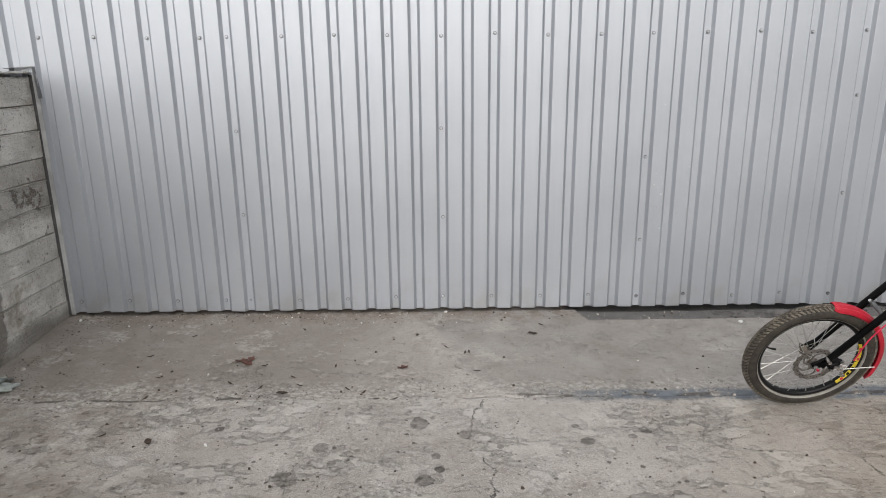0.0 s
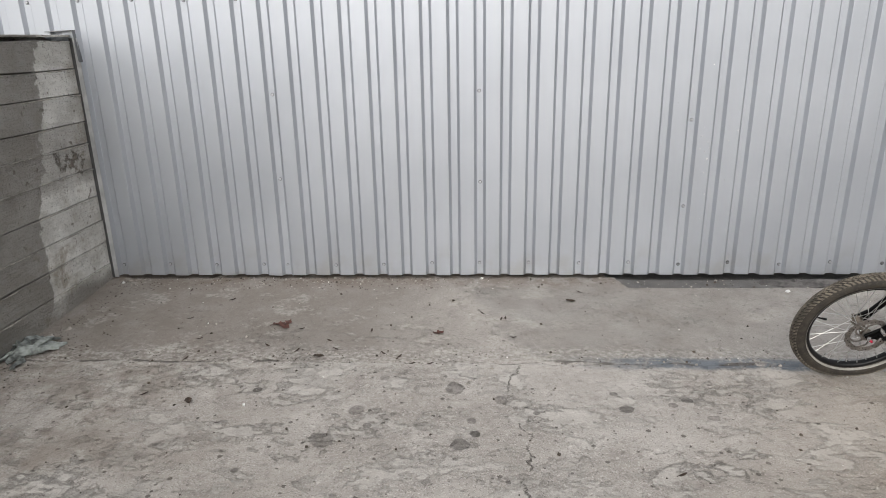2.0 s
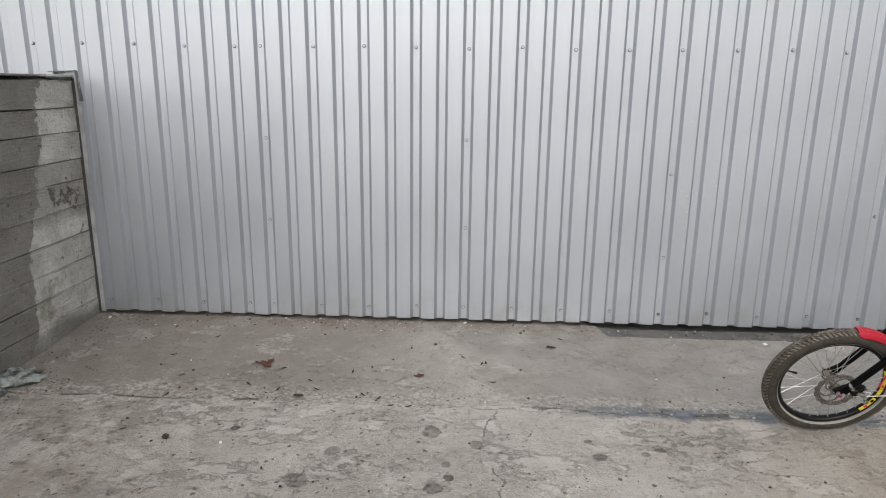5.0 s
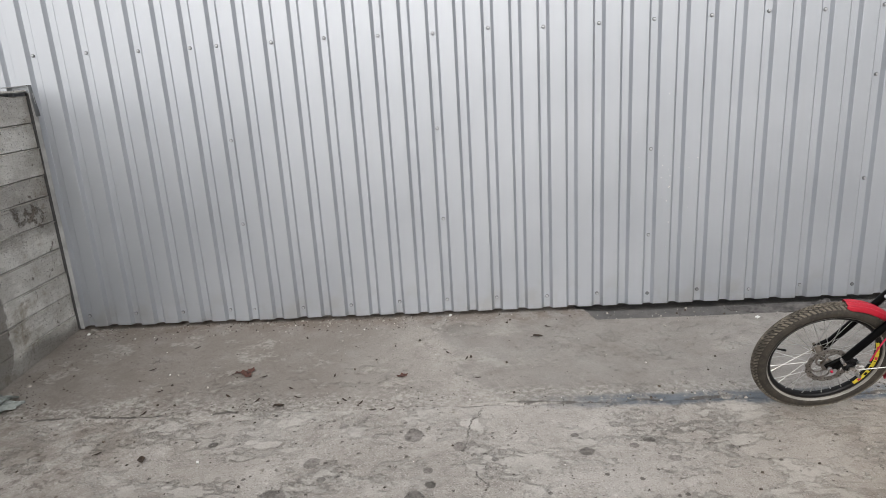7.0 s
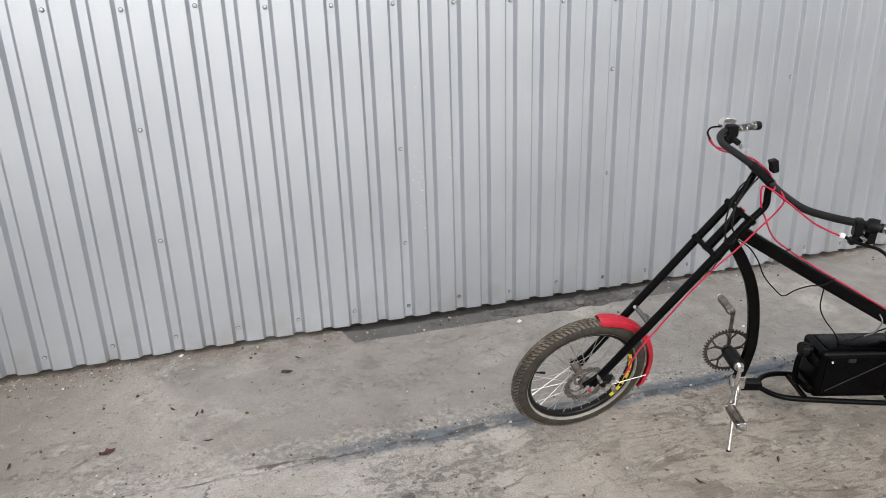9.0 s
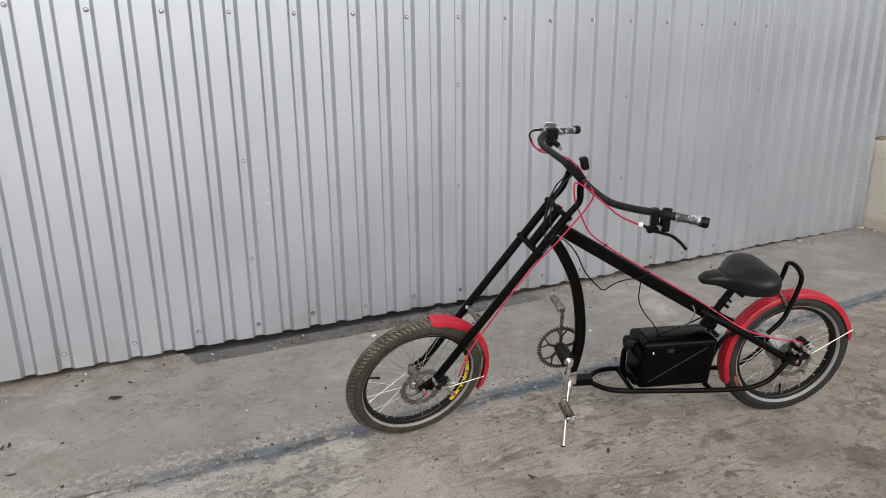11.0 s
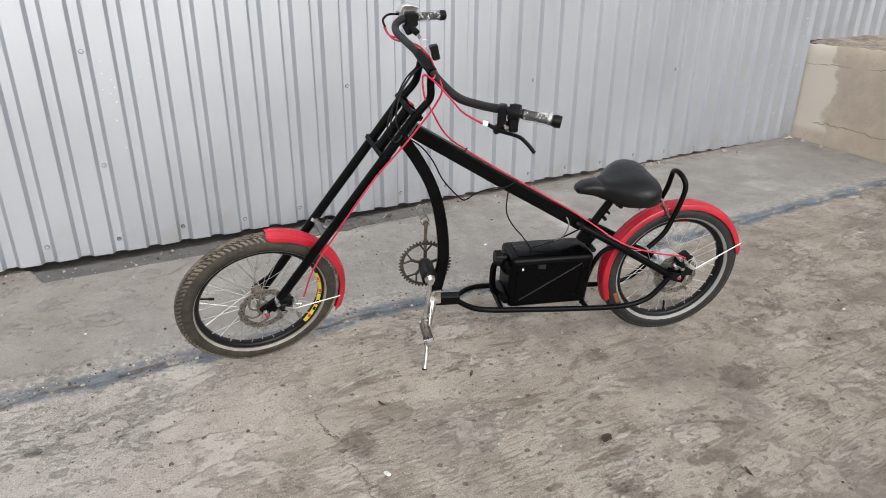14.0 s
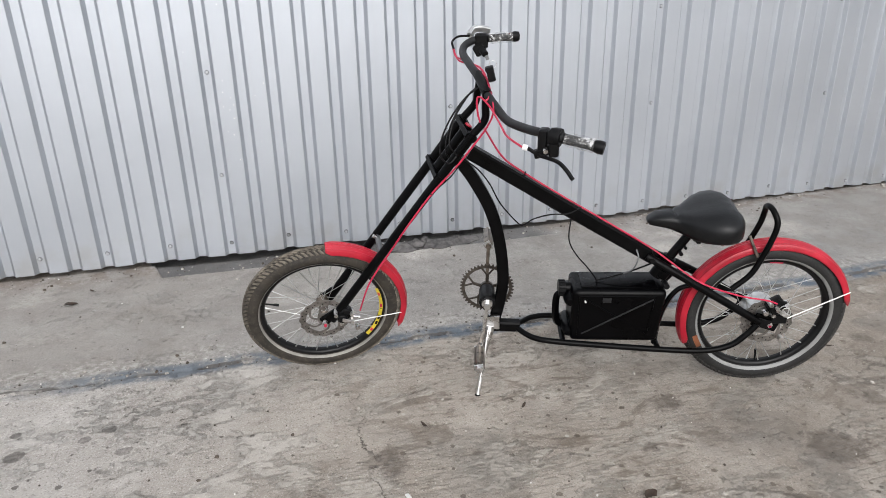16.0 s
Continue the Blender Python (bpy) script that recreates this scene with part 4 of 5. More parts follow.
def wire(name, pts, r, material, parent, label="", steps=6):
    return part(name, Geo().tube(smooth_path(pts, steps), r, 7), material, parent, label)


def build_bicycle():
    bike = new("chopper_bicycle")
    bike.matrix_world = RIDE
    tagged(bike, "home-built black chopper bicycle with red mudguards on its kickstand", "bicycle")
    # frame
    frame_ob = part("frame", Geo().bar([(0.895, 0, 0.792), (0.62, 0, 0.622), (0.335, 0, 0.450)], 0.034, 0.042), BLACK, bike, "black box-section top tube")
    head = [on_axis(0.735), on_axis(0.858)]
    part("head_tube", Geo().rod(head[0], head[1], 0.0150, 18).rod(on_axis(0.735), on_axis(0.744), 0.0185, 18).rod(on_axis(0.85), on_axis(0.859), 0.0185, 18), BLACK, frame_ob)
    down = smooth_path([(0.926, 0, 0.768), (0.880, 0, 0.700), (0.832, 0, 0.604), (0.804, 0, 0.495), (0.792, 0, 0.375), (0.801, 0, 0.290), (0.820, 0, 0.205)], 7)
    part("curved_down_tube", Geo().bar(down, 0.020, 0.036, (1, 0, 0.4)), BLACK, frame_ob)
    part("bottom_beam", Geo().bar([(0.835, 0, 0.196), (0.735, 0, 0.193)], 0.034, 0.036), BLACK, frame_ob)
    for s in (1, -1):
        rail = smooth_path([(0.748, s * 0.004, 0.194), (0.726, s * 0.03, 0.188), (0.690, s * 0.060, 0.186), (0.63, s * 0.075, 0.184), (0.505, s * 0.075, 0.173), (0.327, s * 0.075, 0.160), (0.17, s * 0.075, 0.154), (0.085, s * 0.073, 0.173), (0.04, s * 0.070, 0.212), (0.010, s * 0.066, 0.250)], 6)
        part("lower_rail", Geo().tube(rail, 0.0095, 10), BLACK, frame_ob, "bent round steel rail")
        stay = smooth_path([(0.36, s * 0.020, 0.462), (0.30, s * 0.040, 0.432), (0.22, s * 0.056, 0.388), (0.142, s * 0.062, 0.342), (0.005, s * 0.066, 0.258)], 5)
        part("upper_stay", Geo().tube(stay, 0.0125, 12), BLACK, frame_ob)
        part("dropout", Geo().bar([(0.022, s * 0.062, 0.268), (-0.052, s * 0.062, 0.244)], 0.007, 0.044), BLACK, frame_ob)
        prop = smooth_path([(0.312, s * 0.05, 0.165), (0.299, s * 0.045, 0.28), (0.262, s * 0.045, 0.36), (0.20, s * 0.052, 0.385)], 5)
        part("rear_prop", Geo().tube(prop, 0.008, 9), BLACK, frame_ob)
    part("cross_tube", Geo().rod((0.305, -0.072, 0.166), (0.305, 0.072, 0.166), 0.009, 10), BLACK, frame_ob)
    part("cross_tube", Geo().rod((0.60, -0.072, 0.178), (0.60, 0.072, 0.178), 0.009, 10), BLACK, frame_ob)
    part("seat_tube", Geo().rod((0.322, 0, 0.385), (0.285, 0, 0.452), 0.021, 14).box((0.303, 0.0, 0.396), (0.03, 0.052, 0.03), Matrix.Rotation(radians(-30), 4, "Y")), BLACK, frame_ob)
    part("clamp_bolt", Geo().rod((0.296, 0.02, 0.372), (0.296, 0.05, 0.372), 0.009, 10), PLASTIC, frame_ob)
    part("clamp_bolt", Geo().rod((0.345, 0.014, 0.455), (0.345, 0.040, 0.455), 0.008, 10), PLASTIC, frame_ob)
    # fork and bars, turned to the left
    fork = part("fork", Geo().rod(on_axis(0.729), on_axis(0.866), 0.011, 14), BLACK, bike, "long raked black fork", STEER)
    for s in (1, -1):
        y = s * 0.053
        a, b = on_axis(0.250), on_axis(0.866)
        leg = [a + Vector((0, y, 0)), on_axis(0.55) + Vector((0, y, 0)), b + Vector((0, y, 0))]
        part("fork_leg", Geo().tube(leg, 0.0138, 14), BLACK, fork, m=STEER)
        upper = smooth_path([b + Vector((0, y, 0)), on_axis(0.905) + Vector((-0.004, s * 0.052, 0)), Vector((0.862, s * 0.042, 0.945)), Vector((0.858, s * 0.034, 0.985))], 5)
        part("riser_tube", Geo().tube(upper, 0.0108, 12), BLACK, fork, m=STEER)
        d = on_axis(0.25)
        part("fork_tip", Geo().bar([d + Vector((-0.020, y, 0.030)), Vector((FRONT[0] + 0.006, y, FRONT[2] - 0.008))], 0.010, 0.034), BLACK, fork, m=STEER)
    for h in (0.737, 0.858):
        p = on_axis(h)
        side = Vector((math.cos(RAKE), 0, math.sin(RAKE))) * 0.017
        plate = Geo().bar([p + side + Vector((0, -0.060, 0)), p + side + Vector((0, 0.060, 0))], 0.006, 0.013, AXIS).bar([p - side + Vector((0, -0.060, 0)), p - side + Vector((0, 0.060, 0))], 0.006, 0.013, AXIS)
        for s in (1, -1):
            plate.rod(p + Vector((0, s * 0.053, 0)) - AXIS * 0.008, p + Vector((0, s * 0.053, 0)) + AXIS * 0.008, 0.0165, 16)
        part("fork_crown", plate, BLACK, fork, "black clamp plate across both fork legs", m=STEER)
    q = on_axis(0.488)
    part("fork_bridge", Geo().rod(q + Vector((0.0, -0.060, 0)), q + Vector((0.0, 0.060, 0)), 0.0085, 10), FLASH, fork, "grey bridge between the legs", m=STEER)
    part("bridge_bolt", Geo().rod(q + Vector((-0.006, 0.0, 0)), q + Vector((-0.03, 0, -0.022)), 0.008, 8).rod(q + Vector((0.004, -0.03, 0.006)), q + Vector((0.014, -0.03, 0.014)), 0.006, 8), STEEL, fork, m=STEER)
    part("head_cap", Geo().rod(on_axis(0.860), on_axis(0.869), 0.0105, 14), RED, fork, "red cap on the steering head", m=STEER)
    # bars: as they stand, not along the fork's own axes
    left = [(0.866, -0.02, 0.992), (0.852, 0.03, 0.972), (0.822, 0.09, 0.942), (0.794, 0.16, 0.927), (0.755, 0.23, 0.929), (0.717, 0.285, 0.934), (0.667, 0.318, 0.930), (0.585, 0.348, 0.918)]
    right = [(0.866, -0.02, 0.992), (0.882, -0.06, 1.006), (0.901, -0.12, 1.019), (0.917, -0.185, 1.031), (0.910, -0.23, 1.046), (0.874, -0.262, 1.056), (0.813, -0.285, 1.056), (0.756, -0.306, 1.055)]
    whole = smooth_path(list(reversed(right)) + left[1:], 6)
    bars = part("handlebar", Geo().tube(whole, 0.0112, 14), simple_bar, bike, "swept-back matt black handlebar")
    for label, a, b, c3, d3 in (("grip wrapped in clear film", (0.672, 0.316, 0.931), (0.585, 0.349, 0.918), (0.61, 0.340, 0.922), 1), ("grip wrapped in clear film", (0.848, -0.273, 1.057), (0.753, -0.308, 1.055), (0.778, -0.299, 1.056), -1)):
        a, b, c3 = Vector(a), Vector(b), Vector(c3)
        grip = part("grip", Geo().tube([a, a.lerp(b, 0.5), b], 0.0125, 14, scale=[1, 0.94, 1.05]), PLASTIC, bars, "ribbed dark " + label)
        part("grip_end", Geo().tube([c3, c3.lerp(b, 0.7), b + (b - a).normalized() * 0.004], 0.0150, 14, scale=[0.8, 1.08, 1.0]), PLASTIC, grip)
        wrap = [a.lerp(b, t) for t in (0.05, 0.2, 0.35, 0.5, 0.65, 0.8)]
        part("film", Geo().tube(wrap, 0.0160, 16, scale=[0.92, 1.08, 1.0, 1.12, 1.02, 1.10]), FILM, grip, "crinkled clear plastic film")
    # left control: throttle housing, lever
    ctl = part("lever_mount", Geo().box((0.714, 0.292, 0.922), (0.022, 0.034, 0.050), Matrix.Rotation(radians(-18), 4, "Z")).box((0.716, 0.302, 0.893), (0.044, 0.020, 0.020), Matrix.Rotation(radians(18), 4, "Y")), PLASTIC, bars, "black brake lever mount")
    part("throttle", Geo().tube([(0.700, 0.302, 0.933), (0.690, 0.307, 0.932), (0.676, 0.314, 0.931)], 0.0225, 16, scale=[0.86, 1.0, 0.96]).box((0.692, 0.316, 0.904), (0.022, 0.024, 0.034)), PLASTIC, bars, "black twist throttle housing")
    lever = smooth_path([(0.752, 0.300, 0.902), (0.724, 0.311, 0.888), (0.700, 0.330, 0.885), (0.681, 0.348, 0.882), (0.664, 0.366, 0.868), (0.652, 0.381, 0.853)], 5)
    part("brake_lever", Geo().bar(lever, 0.008, 0.008), PLASTIC, ctl, "curved black lever blade")
    part("cable_end", Geo().rod((0.752, 0.300, 0.902), (0.764, 0.298, 0.905), 0.0075, 10), WHITE, ctl, "white cable ferrule")
    part("bolt", Geo().rod((0.712, 0.316, 0.905), (0.712, 0.330, 0.902), 0.006, 8), STEEL, ctl)
    # right control: silver lever, switch and key
    ctl = part("lever_mount", Geo().box((0.862, -0.262, 1.052), (0.040, 0.036, 0.042)).box((0.868, -0.255, 1.028), (0.034, 0.03, 0.034), Matrix.Rotation(radians(30), 4, "Y")), PLASTIC, bars, "black switch housing")
    part("brake_lever", Geo().bar(smooth_path([(0.898, -0.270, 1.066), (0.886, -0.288, 1.080), (0.864, -0.296, 1.082), (0.838, -0.306, 1.074)], 5), 0.015, 0.019), DULL, ctl, "silvery lever body")
    part("ignition", Geo().rod((0.862, -0.235, 1.03), (0.850, -0.215, 1.020), 0.010, 12), PLASTIC, ctl)
    part("key", Geo().box((0.845, -0.208, 1.012), (0.010, 0.005, 0.014), Matrix.Rotation(radians(25), 4, "Y")), FLASH, ctl, "small key with its ring")
    ring = [(0.828 + 0.011 * math.cos(t * 0.524), -0.20, 0.994 + 0.011 * math.sin(t * 0.524)) for t in range(12)]
    part("key_ring", Geo().tube(ring, 0.0009, 5, closed=True), STEEL, ctl)
    part("display_box", Geo().box((0.836, 0.020, 1.012), (0.020, 0.030, 0.032), Matrix.Rotation(radians(14), 4, "Y")).box((0.841, 0.020, 1.029), (0.022, 0.028, 0.010), Matrix.Rotation(radians(14), 4, "Y")), PLASTIC, bars, "small black display box")
    part("bar_clamp", Geo().tube([(0.872, -0.044, 0.999), (0.860, -0.005, 0.985), (0.846, 0.044, 0.966)], 0.0142, 14), PLASTIC, bars)
    # wheels
    grown = Matrix.Translation(FRONT) @ Matrix.Diagonal((1.018, 1.0, 1.018, 1)) @ Matrix.Translation(-Vector(FRONT))
    fw = wheel_parts(bike, "front_wheel", FRONT, TYRE, BAND, STEER @ grown, 0.021, 92, "spoked front wheel with a black rim and dusty knobbly tyre")
    rw = wheel_parts(bike, "rear_wheel", REAR, REAR_TYRE, BAND_R, None, 0.052, 106, "spoked rear wheel with a hub motor")
    for a0, a1, mt in ((148, 160, YELLOW), (161, 176, YELLOW), (177, 190, YELLOW), (191, 214, YELLOW)):
        part("rim_sticker", Geo().lathe([(0.1835, 0.0092), (0.1870, 0.0118), (0.1935, 0.0148), (0.1935, 0.0156), (0.1865, 0.0126), (0.1830, 0.0100)], FRONT, 14, a0 + 12, a1 + 12), mt, fw, "yellow rim sticker", STEER)
    for a0, a1, mt in ((166, 170, CABLE), (182, 186, CABLE), (197, 202, PLASTIC), (206, 210, PLASTIC), (216, 220, CABLE)):
        part("sticker_mark", Geo().lathe([(0.1850, 0.0118), (0.1915, 0.0150), (0.1915, 0.0162), (0.1850, 0.0130)], FRONT, 4, a0, a1), mt, fw, "small dark block of sticker print", STEER)
    part("tyre_mark", Geo().lathe([(0.206, 0.0262), (0.222, 0.0275), (0.222, 0.0268), (0.206, 0.0255)], REAR, 8, -32, -20), ORANGE, rw, "faded orange lettering block")
    part("rim_sticker", Geo().lathe([(0.1850, 0.0105), (0.1910, 0.0142), (0.1910, 0.0150), (0.1850, 0.0115)], REAR, 10, 86, 98), CABLE, rw, "red rim sticker")
    part("motor_cover", Geo().lathe([(0.012, -0.046), (0.052, -0.040), (0.054, -0.02), (0.054, 0.02), (0.050, 0.036), (0.012, 0.043)], REAR, 40), DULL, rw, "dull aluminium hub motor")
    part("axle_nut", Geo().lathe([(0.0001, 0.058), (0.011, 0.058), (0.011, 0.072), (0.0001, 0.074)], REAR, 6), STEEL, rw)
    part("axle_nut", Geo().lathe([(0.0001, 0.064), (0.009, 0.064), (0.009, 0.076), (0.0001, 0.078)], FRONT, 6), STEEL, fw, m=STEER)
    part("axle_tip", Geo().lathe([(0.0001, 0.076), (0.0050, 0.076), (0.0045, 0.084), (0.0001, 0.085)], FRONT, 10), CABLE, fw, "red plastic axle tip", STEER)
    part("axle_tip", Geo().lathe([(0.0001, 0.072), (0.0045, 0.072), (0.0040, 0.080), (0.0001, 0.081)], REAR, 10), CABLE, rw, "red plastic axle tip")
    for p, q, r in (((-0.085, 0.066, 0.012), (-0.112, 0.070, 0.004), 0.006), ((-0.10, 0.068, -0.03), (-0.10, 0.086, -0.03), 0.0075)):
        part("adjuster", Geo().rod(Vector(FRONT) + Vector(p), Vector(FRONT) + Vector(q), r, 10), STEEL, bike, "bright cable adjuster", STEER)
    for p, q, r in (((-0.065, 0.066, 0.205), (-0.065, 0.084, 0.205), 0.009), ((0.0, 0.070, 0.300), (0.0, 0.086, 0.300), 0.008), ((-0.03, 0.07, 0.318), (-0.03, 0.088, 0.318), 0.0065)):
        part("bolt_head", Geo().rod(p, q, r, 10), STEEL, bike, "bright caliper bolt head")
    caliper(bike, FRONT, (-0.062, 0.018), STEER)
    caliper(bike, REAR, (-0.012, 0.062), None)
    part("torque_arm", Geo().bar([(-0.024, 0.07, 0.25), (0.02, 0.068, 0.262)], 0.006, 0.03).box((-0.05, 0.066, 0.272), (0.045, 0.014, 0.03)), PLASTIC, bike)
    part("reel_of_wire", Geo().tube([(-0.052 + 0.012 * math.cos(t * 0.4), 0.078 + 0.0008 * t, 0.312 + 0.015 * math.sin(t * 0.4)) for t in range(26)], 0.0015, 6), SPOKE, bike, "pale coiled wire end")
    # mudguards
    mg = mudguard(bike, "front_mudguard", (FRONT[0] - 0.012, 0.0, FRONT[2] - 0.003), 0.2605, 95, 208, STEER, 0.0275)
    part("stay", Geo().rod((FRONT[0] - 0.07, 0.060, FRONT[2] - 0.02), (FRONT[0] - 0.252, 0.028, FRONT[2] - 0.045), 0.0019, 6), WHITE, mg, "pale wire stay", STEER)
    mg = mudguard(bike, "rear_mudguard", REAR, 0.2560, -25, 172, None, 0.029)
    part("stay", Geo().rod((-0.055, 0.066, 0.262), (-0.262, 0.030, 0.345), 0.0021, 6), WHITE, mg, "pale wire stay")
    part("bracket", Geo().bar([(0.045, 0.05, 0.475), (0.060, 0.0, 0.522)], 0.009, 0.004), RUSTY, mg)
    part("bracket", Geo().rod((0.14, 0.01, 0.495), (0.13, 0.02, 0.535), 0.005, 8), STEEL, mg)
    # hoop behind the saddle
    hoop = [(0.108, 0.060, 0.372), (0.060, 0.057, 0.420), (0.036, 0.052, 0.470), (0.014, 0.047, 0.537), (0.008, 0.044, 0.580), (0.014, 0.030, 0.606), (0.018, 0.0, 0.616),
            (0.016, -0.030, 0.606), (0.012, -0.044, 0.580), (0.018, -0.047, 0.537), (0.040, -0.052, 0.470), (0.064, -0.057, 0.420), (0.112, -0.060, 0.372)]
    part("back_hoop", Geo().tube(smooth_path(hoop, 6), 0.0085, 10), BLACK, bike, "bent black hoop behind the saddle")
    build_saddle(bike)
    build_cranks(bike)
    # kickstand
    ks = part("kickstand", Geo().tube([(0.838, 0.050, 0.210), (0.850, 0.083, 0.135), (0.872, 0.141, 0.012)], 0.0062, 9), STEEL, bike, "bright steel side stand")
    part("plate", Geo().box((0.826, 0.024, 0.222), (0.050, 0.014, 0.050)), STEEL, ks)
    part("stand_head", Geo().tube([(0.833, 0.036, 0.214), (0.835, 0.042, 0.200), (0.842, 0.058, 0.172), (0.848, 0.078, 0.140)], 0.0155, 12, scale=[0.9, 1.0, 0.72, 0.42]), STEEL, ks, "tapered bright stand head")
    part("foot", Geo().rod((0.8705, 0.138, 0.018), (0.8735, 0.1445, 0.003), 0.0085, 8), PLASTIC, ks)
    # cables
    wire("brake_cable", [(0.763, 0.3, 0.903), (0.798, 0.24, 0.912), (0.814, 0.18, 0.924), (0.838, 0.1, 0.945), (0.864, 0.05, 0.960), (0.874, 0.046, 0.950), (0.868, 0.05, 0.90), (0.845, 0.04, 0.856), (0.8, 0.024, 0.781), (0.735, 0.010, 0.727), (0.618, 0.004, 0.650), (0.48, 0.004, 0.566), (0.337, 0.010, 0.478), (0.216, 0.075, 0.408), (0.096, 0.082, 0.364), (0.005, 0.080, 0.345), (-0.03, 0.075, 0.33)], 0.0027, CABLE, bike, "crimson cable along the top tube")
    wire("brake_cable", [(0.945, -0.22, 1.036), (0.939, -0.2, 1.022), (0.923, -0.16, 1.012), (0.873, -0.085, 1.014), (0.850, -0.02, 1.000), (0.836, 0.05, 0.968), (0.830, 0.105, 0.938), (0.846, 0.1, 0.894), (0.887, 0.09, 0.833), (0.935, 0.085, 0.77), (1.004, 0.080, 0.690), (1.074, 0.076, 0.592), (1.135, 0.076, 0.500), (1.203, 0.076, 0.395), (1.241, 0.075, 0.295)], 0.0027, CABLE, bike, "crimson cable to the front brake")
    wire("brake_cable", [(0.945, -0.22, 1.036), (0.950, -0.24, 1.054), (0.932, -0.258, 1.066), (0.898, -0.270, 1.066)], 0.0034, PLASTIC, bike)
    wire("brake_cable", [(0.948, -0.232, 1.035), (0.935, -0.19, 1.018), (0.895, -0.11, 1.022), (0.868, -0.05, 1.008), (0.846, 0.0, 0.996), (0.842, 0.06, 0.965), (0.851, 0.07, 0.955)], 0.0027, CABLE, bike)
    wire("wire_loop", [(0.909, 0.026, 0.774), (0.872, 0.03, 0.748), (0.838, 0.03, 0.704), (0.806, 0.03, 0.642), (0.76, 0.04, 0.590), (0.739, 0.048, 0.580), (0.707, 0.048, 0.600), (0.657, 0.04, 0.610), (0.607, 0.03, 0.608), (0.567, 0.015, 0.622)], 0.0022, PLASTIC, bike, "loose black wire")
    wire("wire_loop", [(0.594, 0.012, 0.590), (0.598, 0.022, 0.522), (0.576, 0.026, 0.474), (0.536, 0.024, 0.425), (0.506, 0.016, 0.381), (0.503, 0.014, 0.364)], 0.0022, PLASTIC, bike, "loose black wire")
    wire("wire_loop", [(0.505, 0.012, 0.372), (0.454, 0.02, 0.392), (0.399, 0.02, 0.412), (0.345, 0.024, 0.440)], 0.0028, PLASTIC, bike)
    wire("wire_loop", [(0.394, 0.022, 0.486), (0.389, 0.036, 0.465), (0.399, 0.03, 0.424), (0.429, 0.02, 0.400), (0.47, 0.015, 0.385)], 0.0022, FLASH, bike)
    wire("wire_loop", [(0.888, -0.01, 0.962), (0.906, 0.01, 0.944), (0.936, 0.03, 0.896), (0.950, 0.06, 0.835), (0.93, 0.06, 0.80)], 0.0026, PLASTIC, bike)
    wire("wire_loop", [(1.004, 0.078, 0.688), (0.975, 0.05, 0.708), (0.945, 0.03, 0.73), (0.915, 0.024, 0.772)], 0.002, PLASTIC, bike)
    wire("wire_loop", [(0.872, 0.010, 0.975), (0.905, 0.035, 0.955), (0.945, 0.055, 0.905), (0.972, 0.070, 0.845), (0.972, 0.075, 0.800), (0.950, 0.070, 0.780), (0.928, 0.055, 0.800)], 0.0026, PLASTIC, bike, "loose black cable loop beside the fork")
    wire("wire_loop", [(0.878, -0.020, 0.968), (0.914, -0.020, 0.930), (0.948, 0.010, 0.870), (0.962, 0.040, 0.812), (0.944, 0.040, 0.775), (0.912, 0.026, 0.774)], 0.0024, PLASTIC, bike)
    for p, q in (((0.735, 0.02, 0.735), (0.735, -0.01, 0.712)), ((0.345, 0.02, 0.482), (0.335, 0.02, 0.452)), ((1.004, 0.086, 0.694), (1.0, 0.05, 0.68))):
        part("cable_tie", Geo().bar([p, q], 0.005, 0.0035), PLASTIC, bike)


